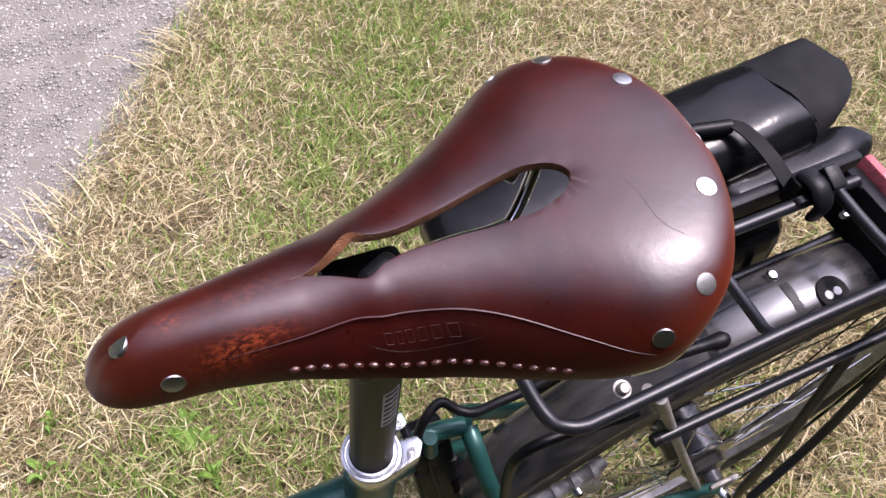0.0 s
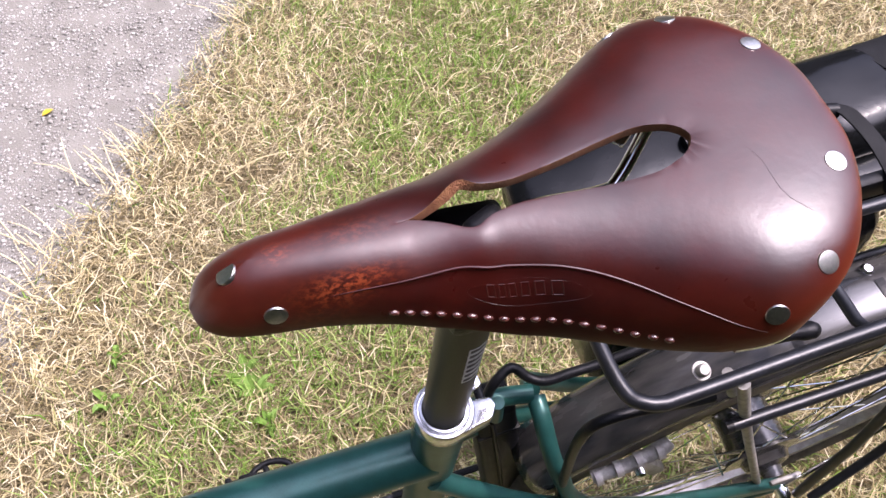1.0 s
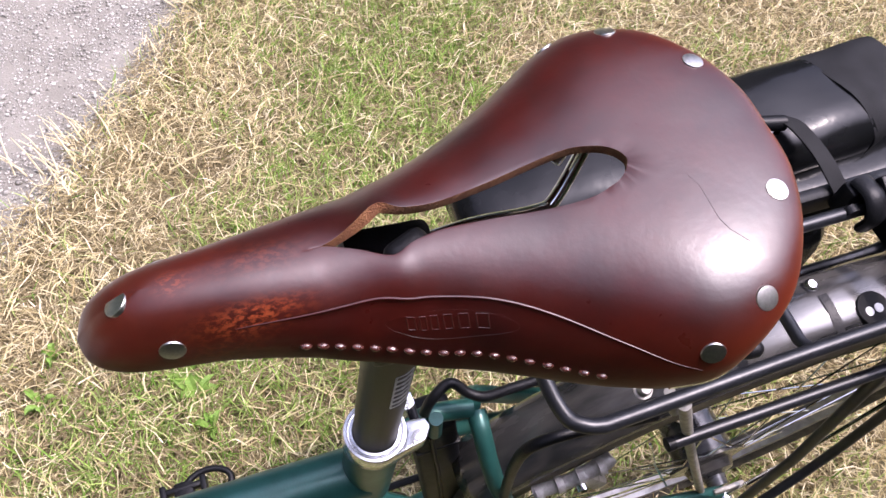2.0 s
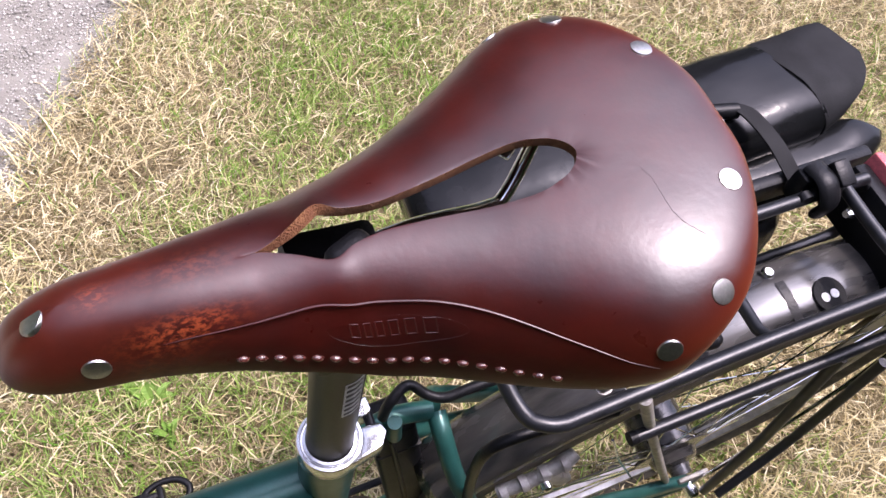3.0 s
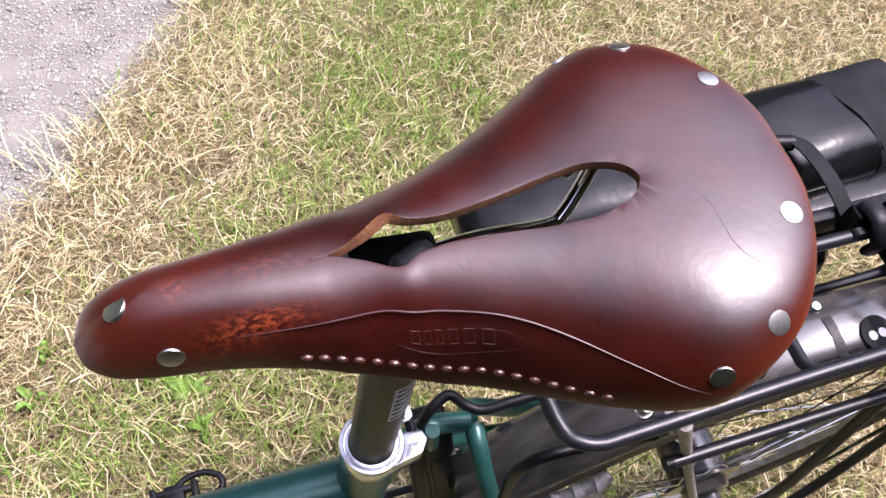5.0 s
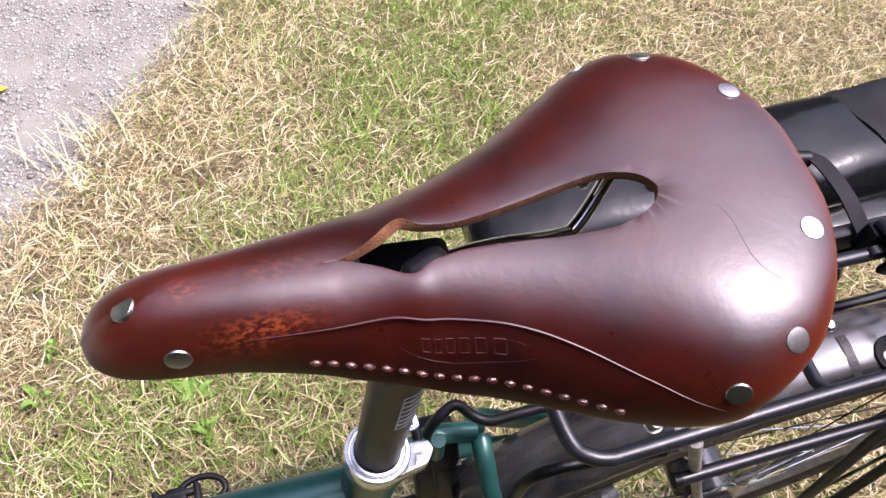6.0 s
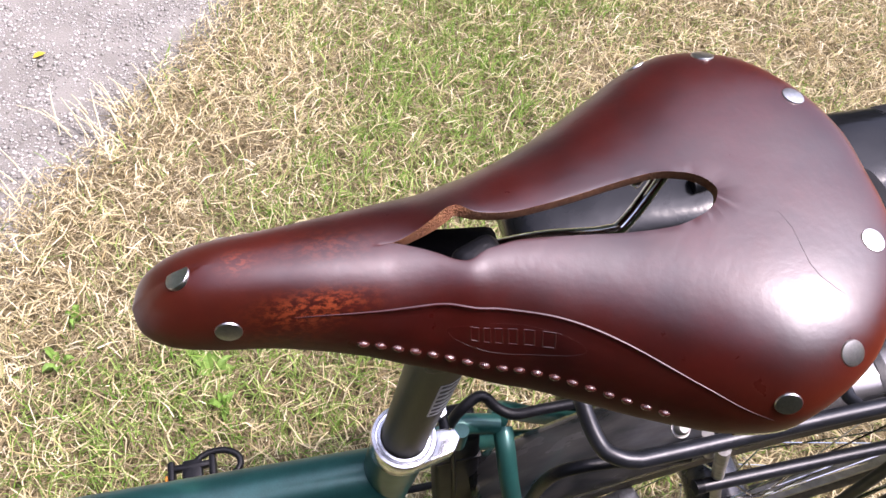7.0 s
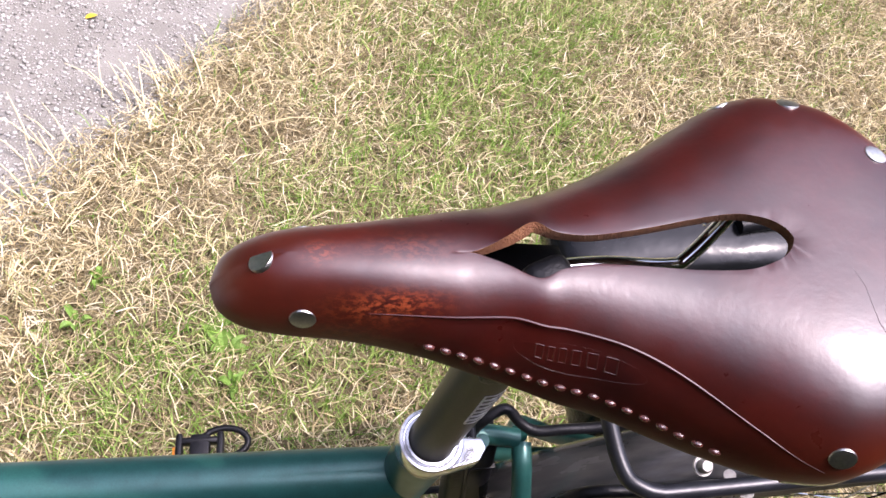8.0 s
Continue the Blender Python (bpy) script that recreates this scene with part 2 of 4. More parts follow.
def cover(k, s, side=-1):
    """A point of the saddle's leather: k along the outline, s from the middle to the rim."""
    ix, iy, rx, ry, rz, n = smooth(STATIONS, k)
    iy, ry = max(iy, 0.0), max(ry, 0.0)
    if k < 6:
        iy = 0.0
    if k in (0, len(STATIONS) - 1):
        ry = 0.0
    a = math.sin(s * math.pi / 2) ** (2 / n)
    b = 1 - math.cos(s * math.pi / 2) ** (2 / n) if s < 1 else 1.0
    x, y = ix + (rx - ix) * a, iy + (ry - iy) * a
    # the torn lip stands up on the far side of the slot and sags on the near one
    tear = math.exp(-((k - 7.6) / .9) ** 2) * max(0.0, 1 - s / .45) ** 2
    z_lip = tear * (.0038 if side > 0 else -.0007)
    # the skirt is pressed in below its crease
    sunk = s - float(np.interp(k, CREASE_K, CREASE_S))
    fade = max(0.0, min(1.0, (k - 4.2) / 1.5, (13.2 - k) / 2.2))
    y -= .0011 * fade * max(0.0, min(1.0, sunk / .07)) * max(0.0, min(1.0, (1 - s) / .2)) if side < 0 else 0.0
    y, z = side * y, ridge(x) - (ridge(rx) - rz) * b + z_lip
    return Vector((x, .0053 + y - (z - .99) * .0171, z + y * .0171))


# ---- builders ----
def part(name, bm, mat, parent, label="", smooth_faces=True, m=None):
    me = bpy.data.meshes.new(name)
    bmesh.ops.recalc_face_normals(bm, faces=bm.faces)
    bm.to_mesh(me)
    bm.free()
    for mt in (mat if isinstance(mat, (list, tuple)) else [mat]):
        me.materials.append(mt)
    if smooth_faces:
        me.polygons.foreach_set("use_smooth", [True] * len(me.polygons))
        me.set_sharp_from_angle(angle=radians(38))
    ob = new(name, me)
    if parent:
        ob.parent = parent
    if m is not None:
        ob.matrix_basis = m
    if label:
        ob["label"] = label
    return ob


def curve_points(points, step=6):
    rows = [tuple(p) for p in points]
    return [Vector(smooth(rows, i / step)) for i in range((len(rows) - 1) * step + 1)]


def add_tube(bm, pts, r, seg=12, caps=True, closed=False, flat=1.0):
    """Sweeps a round (or flattened) section along the points; r is a number or one for each point."""
    pts = [Vector(p) for p in pts]
    n = len(pts)
    if isinstance(r, (list, tuple)) and len(r) != n:
        r = [float(v) for v in np.interp(np.linspace(0, 1, n), np.linspace(0, 1, len(r)), r)]
    rings, ref = [], None
    for i, p in enumerate(pts):
        a, c = (pts[(i - 1) % n], pts[(i + 1) % n]) if closed else (pts[max(i - 1, 0)], pts[min(i + 1, n - 1)])
        d = (c - a).normalized()
        if ref is None:
            ref = Vector((0, 0, 1)) if abs(d.z) < .9 else Vector((1, 0, 0))
        u = d.cross(ref).normalized()
        v = u.cross(d).normalized()
        ref = v
        rad = r[i] if isinstance(r, (list, tuple)) else r
        rings.append([bm.verts.new(p + (u * math.cos(q) + v * math.sin(q) * flat) * rad) for q in (2 * math.pi * j / seg for j in range(seg))])
    for i in range(n if closed else n - 1):
        a, b = rings[i], rings[(i + 1) % n]
        for j in range(seg):
            bm.faces.new((a[j], a[(j + 1) % seg], b[(j + 1) % seg], b[j]))
    if caps and not closed:
        bm.faces.new(rings[0])
        bm.faces.new(rings[-1])


def tube(pts, r, seg=12, step=0, closed=False, flat=1.0):
    bm = bmesh.new()
    add_tube(bm, curve_points(pts, step) if step else pts, r, seg, closed=closed, flat=flat)
    return bm


def ribbon(points, width, thick):
    """A flat band along the points, its width along x."""
    bm = bmesh.new()
    rings = []
    for p in curve_points(points, 5):
        rings.append([bm.verts.new(p + Vector((a * width / 2, 0, b * thick / 2))) for a, b in ((-1, -1), (1, -1), (1, 1), (-1, 1))])
    for a, b in zip(rings, rings[1:]):
        for j in range(4):
            bm.faces.new((a[j], a[(j + 1) % 4], b[(j + 1) % 4], b[j]))
    bm.faces.new(rings[0])
    bm.faces.new(rings[-1])
    return bm


def box(size, bevel=.002, at=(0, 0, 0), m=None, seg=2):
    bm = bmesh.new()
    bmesh.ops.create_cube(bm, size=1)
    bmesh.ops.scale(bm, vec=size, verts=bm.verts)
    if bevel:
        bmesh.ops.bevel(bm, geom=bm.edges[:], offset=bevel, segments=seg, affect="EDGES", profile=.5)
    bmesh.ops.translate(bm, vec=at, verts=bm.verts)
    if m is not None:
        bmesh.ops.transform(bm, matrix=m, verts=bm.verts)
    return bm


def lathe(rows, seg=32, m=None, closed=False):
    """Turns (radius, height) rows round z."""
    bm = bmesh.new()
    rings = [[bm.verts.new((r * math.cos(q), r * math.sin(q), z)) for q in (2 * math.pi * j / seg for j in range(seg))] for r, z in rows]
    for i in range(len(rings) if closed else len(rings) - 1):
        a, b = rings[i], rings[(i + 1) % len(rings)]
        for j in range(seg):
            bm.faces.new((a[j], a[(j + 1) % seg], b[(j + 1) % seg], b[j]))
    if not closed:
        bm.faces.new(rings[0])
        bm.faces.new(rings[-1])
    if m is not None:
        bmesh.ops.transform(bm, matrix=m, verts=bm.verts)
    return bm


def facing(p, normal, spin=0):
    """The pose at p whose z axis is the normal."""
    return Matrix.Translation(p) @ Vector(normal).to_track_quat("Z", "Y").to_matrix().to_4x4() @ pose(0, 0, 0, 0, 0, spin)


def mesh_of(name, co, faces_n, mat, label, category, kind="stuff"):
    """One mesh from numpy vertices (pieces x points x 3) and the face pattern of a piece."""
    n, k = co.shape[:2]
    me = bpy.data.meshes.new(name)
    f = [np.array(x) for x in faces_n]
    loops = np.concatenate([(np.arange(n)[:, None] * k + x[None, :]) for x in f], axis=1)
    tot = np.tile([len(x) for x in f], n)
    me.vertices.add(n * k)
    me.vertices.foreach_set("co", co.astype(np.float32).ravel())
    me.loops.add(loops.size)
    me.loops.foreach_set("vertex_index", loops.astype(np.int32).ravel())
    me.polygons.add(len(tot))
    me.polygons.foreach_set("loop_start", np.concatenate(([0], np.cumsum(tot)[:-1])).astype(np.int32))
    me.polygons.foreach_set("use_smooth", np.ones(len(tot), bool))
    me.update(calc_edges=True)
    me.validate()
    me.materials.append(mat)
    return tagged(new(name, me), label, category, kind=kind)


# ---- ground ----
EDGE_AT, EDGE_N = np.array((.0, 1.5)), np.array((-.79, .61)) / math.hypot(.79, .61)
rng = np.random.default_rng(7)
WAVES = [(rng.normal(0, 1, 2) * f, rng.uniform(0, 6.28), 1 / (1 + .35 * f)) for f in (1.2, 2.2, 3.5, 5, 7, 10, 14) for _ in range(4)]


def patches(p):
    """A soft random field over the plan, about -1 to 1."""
    return sum(np.sin(p @ w * 2.2 + q) * a for w, q, a in WAVES) / 5.0


def beyond_edge(p):
    """How far a place lies past the grass's edge, on the gravel (metres)."""
    return (p - EDGE_AT) @ EDGE_N + .05 * patches(p * 2.3)


def sheet(name, xs, ys, z, mat, label, category):
    bm = bmesh.new()
    grid = [[bm.verts.new((x, y, z + (.008 * noise.noise((x * 6, y * 6, 0)) if abs(x) < 4 and abs(y) < 4 else 0))) for y in ys] for x in xs]
    for i in range(len(xs) - 1):
        for j in range(len(ys) - 1):
            bm.faces.new((grid[i][j], grid[i + 1][j], grid[i + 1][j + 1], grid[i][j + 1]))
    return tagged(part(name, bm, mat, None), label, category, kind="structure")


far_steps = [-800, -200, -60, -20, -8, -4]
fine_steps = [i * .08 for i in range(-45, 46)]
steps = far_steps + fine_steps + [-v for v in reversed(far_steps)]
sheet("ground", steps, steps, -.012, SOIL, "dry soil and thatch under a mown lawn", "ground")
# the gravel path, a strip along the grass's edge
bm = bmesh.new()
along = Vector((.61, .79, 0)).normalized()
across = Vector((-.79, .61, 0)).normalized()
rows_ = []
for i in range(-60, 61):
    u = i * .1 if abs(i) < 40 else (4 + (abs(i) - 40) * 3) * (1 if i > 0 else -1)
    row = []
    for j in range(28):
        v = -.10 + j * .1
        p = Vector((0, 1.5, 0)) + along * u + across * (v + (.07 * noise.noise((u * 3, 1.7, 0)) if j == 0 else 0))
        row.append(bm.verts.new((p.x, p.y, (-.016 if j == 0 else .0) + .006 * noise.noise((p.x * 7, p.y * 7, 3)))))
    rows_.append(row)
for a, b in zip(rows_, rows_[1:]):
    for j in range(27):
        bm.faces.new((a[j], b[j], b[j + 1], a[j + 1]))
tagged(part("path", bm, GRAVEL, None), "grey gravel path beside the lawn", "path", kind="structure")


BARE_SPOT = np.array((0.08, 1.11))


def blades(name, n, box_, mat, label, green, seed):
    g = np.random.default_rng(seed)
    p = np.stack([g.uniform(box_[0], box_[1], n), g.uniform(box_[2], box_[3], n)], 1)
    if green or name == "dry_grass":
        tufts = np.stack([g.uniform(box_[0], box_[1], n // 45), g.uniform(box_[2], box_[3], n // 45)], 1)
        held = g.random(n) < .45
        p[held] = tufts[g.integers(0, len(tufts), n)][held] + g.normal(0, .011, (n, 2))[held]
    loose = g.random(n) < .32
    p[loose] += g.normal(0, 1, (n, 2))[loose] * g.uniform(0, 1.0, (n, 1))[loose]
    d = beyond_edge(p)
    f = patches(p)
    band = np.exp(-((d + .62) / .26) ** 2) * (.75 + .5 * f) + .32 * np.exp(-((d + 1.35) / .45) ** 2) * (p[:, 0] < .9)
    lush = np.clip(1.15 * band + .40 * f + .17, 0.08, 1)
    keep = d < .03 - .12 * g.random(n) ** 2
    keep &= g.random(n) > .85 * np.exp(-np.sum(((p - BARE_SPOT) / (.075, .06)) ** 2, 1))
    keep &= (g.random(n) < lush) if green else (g.random(n) < 1.0 - .55 * lush)
    p, lush = p[keep], lush[keep]
    n = len(p)
    L = g.uniform(.028, .072, n) if green else g.uniform(.022, .070, n) * (.7 + .8 * g.random(n) ** 4)
    az = g.uniform(0, 2 * np.pi, n)
    e0 = np.radians(g.uniform(40, 85, n) if green else g.uniform(2, 50, n) ** 1.0)
    e1 = e0 - np.radians(g.uniform(5, 55, n))
    w = g.uniform(.0007, .0017, n) if green else g.uniform(.0005, .0014, n)
    z0 = g.uniform(-.012, .010, n) if green else g.uniform(-.012, .030, n)
    az2 = az + g.normal(0, .5, n)
    base = np.stack([p[:, 0], p[:, 1], z0], 1)
    d0 = np.stack([np.cos(az) * np.cos(e0), np.sin(az) * np.cos(e0), np.sin(e0)], 1)
    d1 = np.stack([np.cos(az2) * np.cos(e1), np.sin(az2) * np.cos(e1), np.sin(e1)], 1)
    mid = base + d0 * (L * .5)[:, None]
    tip = mid + d1 * (L * .5)[:, None]
    tip[:, 2] = np.maximum(tip[:, 2], .002)
    tw = g.uniform(0, np.pi, n)
    side = np.stack([-np.sin(az) * np.cos(tw * .35), np.cos(az) * np.cos(tw * .35), np.sin(tw * .35)], 1) * w[:, None]
    co = np.stack([base - side, base + side, mid + side * .9, mid - side * .9, tip + side * .25, tip - side * .25], 1)
    return mesh_of(name, co, [(0, 1, 2, 3), (3, 2, 4, 5)], mat, label, "grass")


blades("dry_grass", 235000, (-.95, 2.35, -.55, 2.65), STRAW, "dense mat of dry straw-coloured mown grass", False, 1)
blades("green_grass", 190000, (-.95, 2.35, -.55, 2.65), BLADE, "patches of short green grass among the straw", True, 2)
blades("dry_grass_around", 60000, (-4, 4, -3.6, -.55), STRAW, "dry mown grass around the bicycle", False, 3)
blades("dry_grass_around", 30000, (-4, -.95, -.55, 2.2), STRAW, "dry mown grass around the bicycle", False, 5)
blades("dry_grass_around", 30000, (2.35, 4, -.55, 4), STRAW, "dry mown grass around the bicycle", False, 6)
blades("green_grass_around", 25000, (2.35, 4, -.55, 4), BLADE, "green and dry grass farther off", True, 4)


def litter(n=150000, seed=21):
    """Short broken stalks that lie flat between the blades."""
    g = np.random.default_rng(seed)
    p = np.stack([g.uniform(-.8, 2.1, n), g.uniform(.0, 2.5, n)], 1)
    p = p[beyond_edge(p) < .02 - .10 * g.random(n)]
    n = len(p)
    L, az = g.uniform(.012, .042, n), g.uniform(0, 2 * np.pi, n)
    rise = np.radians(g.uniform(-14, 22, n))
    base = np.stack([p[:, 0], p[:, 1], g.uniform(.002, .024, n)], 1)
    d = np.stack([np.cos(az) * np.cos(rise), np.sin(az) * np.cos(rise), np.sin(rise)], 1)
    tip = base + d * L[:, None]
    side = np.stack([-np.sin(az), np.cos(az), g.uniform(-.4, .4, n)], 1) * g.uniform(.0006, .0016, n)[:, None]
    return mesh_of("grass_litter", np.stack([base - side, base + side, tip + side * .6, tip - side * .6], 1), [(0, 1, 2, 3)], LITTER, "brown broken stalks lying between the grass blades", "grass")


litter()


def straw_tuft(x, y, az, n=9, seed=0):
    """Long pale stalks that lean out over the gravel."""
    g = random.Random(seed)
    tuft = tagged(new("straw_tuft"), "tuft of long pale straw at the gravel's edge", "straw", "straw tufts")
    tuft.matrix_basis = pose(x, y, 0)
    for _ in range(n):
        a = az + g.gauss(0, .28)
        L = g.uniform(.05, .11)
        b = Vector((g.gauss(0, .04), g.gauss(0, .03), 0))
        d = Vector((math.cos(a), math.sin(a), 0))
        part("stalk", tube([b, b + d * L * .5 + Vector((0, 0, L * .45)), b + d * L + Vector((0, 0, L * .55))], [.0020, .0016, .0008], 4), STRAW, tuft)
    return tuft


for i, (x, y, az) in enumerate(((-.20, 1.26, 2.0), (-.16, 1.31, 1.9), (-.12, 1.28, 2.2), (.30, 1.83, 2.5), (.24, 1.74, 2.4), (-.37, 1.10, 2.3), (-.44, .98, 2.2))):
    straw_tuft(x, y, az, 8, i)


def weed_plant(x, y, spread=.04, n=6, seed=0):
    g = random.Random(seed)
    weed = tagged(new("weed"), "low broad-leaved green weed in the grass", "weed", "weeds")
    weed.matrix_basis = pose(x, y, 0)
    for i in range(n):
        a = 6.28 * i / n + g.gauss(0, .4)
        L, w = spread * g.uniform(.6, 1.3), spread * g.uniform(.14, .26)
        d, s = Vector((math.cos(a), math.sin(a), 0)), Vector((-math.sin(a), math.cos(a), 0))
        bm = bmesh.new()
        rows = []
        lift = g.uniform(.012, .03)
        for j, (u, ww) in enumerate(((0, .15), (.25, .8), (.55, 1), (.8, .7), (1, .08))):
            c = d * L * u + Vector((0, 0, .010 + lift * math.sin(u * 2.4)))
            rows.append([bm.verts.new(c + s * w * ww * q + Vector((0, 0, .004 * abs(q)))) for q in (-1, 0, 1)])
        for r0, r1 in zip(rows, rows[1:]):
            for q in (0, 1):
                bm.faces.new((r0[q], r0[q + 1], r1[q + 1], r1[q]))
        part("leaf", bm, WEED, weed)
    return weed


for i, (x, y, s) in enumerate(((-0.05, 0.62, 0.032), (-0.05, 0.57, 0.040), (-0.04, 0.50, 0.028), (-0.29, 0.66, 0.030), (-0.26, 0.75, 0.024))):
    weed_plant(x, y, s, 6, i)

# a yellow leaf on the gravel, a long pale stalk across the lawn
bm = bmesh.new()
leaf_rows = [[bm.verts.new((u * .030 - .015, q * w, .004 * math.sin(u * 3) + .0025 * abs(q))) for q in (-1, 0, 1)] for u, w in ((0, .001), (.3, .008), (.6, .009), (.85, .005), (1, .0008))]
for r0, r1 in zip(leaf_rows, leaf_rows[1:]):
    for q in (0, 1):
        bm.faces.new((r0[q], r0[q + 1], r1[q + 1], r1[q]))
YELLOW = material("yellow_leaf", (.70, .50, .03), .6, scale=200, vary=.25, bump=.2, bump_scale=600)
tagged(part("fallen_leaf", bm, YELLOW, None, m=pose(-0.317, 1.562, .004, 0, 0, 25)), "small yellow leaf fallen on the grey gravel", "leaf")
tagged(part("straw_stalk", tube([(0.028, 1.100, .045), (0.119, 1.113, .056), (0.210, 1.115, .042)], [.0018, .0016, .0010], 6, 4), STRAW, None), "long pale dry stalk lying across the grass", "straw")

g = np.random.default_rng(11)
n = 90000
uv = np.stack([g.uniform(-1.3, 1.3, n), g.uniform(-.06, .9, n)], 1)
uv[: n // 4] += np.abs(g.normal(0, .45, (n // 4, 2))) * np.array((1, 1)) * np.sign(uv[: n // 4] - np.array((0, -9)))
pc = np.array((0, 1.5)) + uv[:, :1] * np.array((along.x, along.y)) + uv[:, 1:] * np.array((across.x, across.y))
rad = .0011 + .0024 * g.random(n) ** 2 + .0052 * g.random(n) ** 12
lie = np.array([.006 * noise.noise((x * 7, y * 7, 3)) for x, y in pc])
octa = np.array([(1, 0, 0), (.3, .95, .1), (-.8, .6, -.1), (-.8, -.6, .1), (.3, -.95, 0), (0, 0, .8), (0, 0, -.7)])
ang = g.uniform(0, 6.28, n)
jig = octa[None] * g.uniform(.7, 1.25, (n, 7, 1))
rot = np.stack([jig[..., 0] * np.cos(ang)[:, None] - jig[..., 1] * np.sin(ang)[:, None], jig[..., 0] * np.sin(ang)[:, None] + jig[..., 1] * np.cos(ang)[:, None], jig[..., 2] * .65], 2)
co = rot * rad[:, None, None] + np.concatenate([pc, (rad * .25 + lie)[:, None]], 1)[:, None, :]
mesh_of("gravel_stones", co, [(5, i, (i + 1) % 5) for i in range(5)] + [(6, (i + 1) % 5, i) for i in range(5)], STONE, "loose grey and white gravel stones on the path", "gravel")


def woods(n=46000, seed=11):
    """Unseen trees round the lawn, open towards the sun: loose clumps of leaves with an uneven top."""
    rng = np.random.default_rng(seed)
    q = np.radians(rng.uniform(32, 322, n))
    # heights raised and dipped by direction to darken or clear the reflections
    top = 6.5 + 19 * np.exp(-((np.degrees(q) - 100) / 85) ** 4) + 7 * np.exp(-((np.degrees(q) - 245) / 60) ** 4) + 1.4 * np.sin(q * 5 + 1) - 13 * np.exp(-((np.degrees(q) - 33) / 7) ** 2) + 1.0 * np.sin(q * 11) + .6 * np.sin(q * 23 + 2)
    z = top * rng.uniform(0, 1, n) ** .8
    r = 14.5 + rng.uniform(-1.2, 1.2, n) + 1.2 * np.sin(q * 9) + .15 * np.abs(z - 5)
    c = np.stack([r * np.cos(q), r * np.sin(q), z], 1)
    a = rng.normal(size=(n, 3))
    a /= np.linalg.norm(a, axis=1)[:, None]
    b = np.cross(a, rng.normal(size=(n, 3)))
    b /= np.linalg.norm(b, axis=1)[:, None]
    size = rng.uniform(.3, .6, n)[:, None]
    co = np.stack([c - a * size, c - b * size * .6, c + a * size, c + b * size * .6], 1)
    return mesh_of("far_woods", co, [(0, 1, 2, 3)], WOODS, "green leafy trees round the lawn, unseen, heights shaped for reflections", "trees")


woods()

def hedge(n=52000, seed=31):
    """A dense clipped hedge added unseen behind the camera to darken reflections, up to the path's edge."""
    g = np.random.default_rng(seed)
    c = np.stack([g.uniform(-1.95, 4.2, n), -1.25 + .30 * g.uniform(-1, 1, n) ** 3 + g.choice((-.24, .24), n) * (g.random(n) < .7), 2.05 * g.uniform(0, 1, n)], 1)
    c[:, 1] += .05 * np.sin(c[:, 0] * 4.1) + .04 * np.sin(c[:, 2] * 6 + c[:, 0] * 2)
    c[:, 2] *= 1 + .03 * np.sin(c[:, 0] * 7)
    a = g.normal(size=(n, 3))
    a /= np.linalg.norm(a, axis=1)[:, None]
    b = np.cross(a, g.normal(size=(n, 3)))
    b /= np.linalg.norm(b, axis=1)[:, None]
    size = g.uniform(.025, .055, n)[:, None]
    return mesh_of("hedge", np.stack([c - a * size, c - b * size * .6, c + a * size, c + b * size * .6], 1), [(0, 1, 2, 3)], WOODS, "dense dark green clipped hedge, added unseen to darken reflections", "hedge")


hedge()

# ---- bicycle ----
BIKE = pose(.0163, .1669, 0, 0, 0, -5.6) @ pose(0, 0, 0, 9.5)
bicycle = tagged(new("bicycle"), "dark green bicycle with brown leather saddle, leaning on its stand", "bicycle")
bicycle.matrix_basis = BIKE


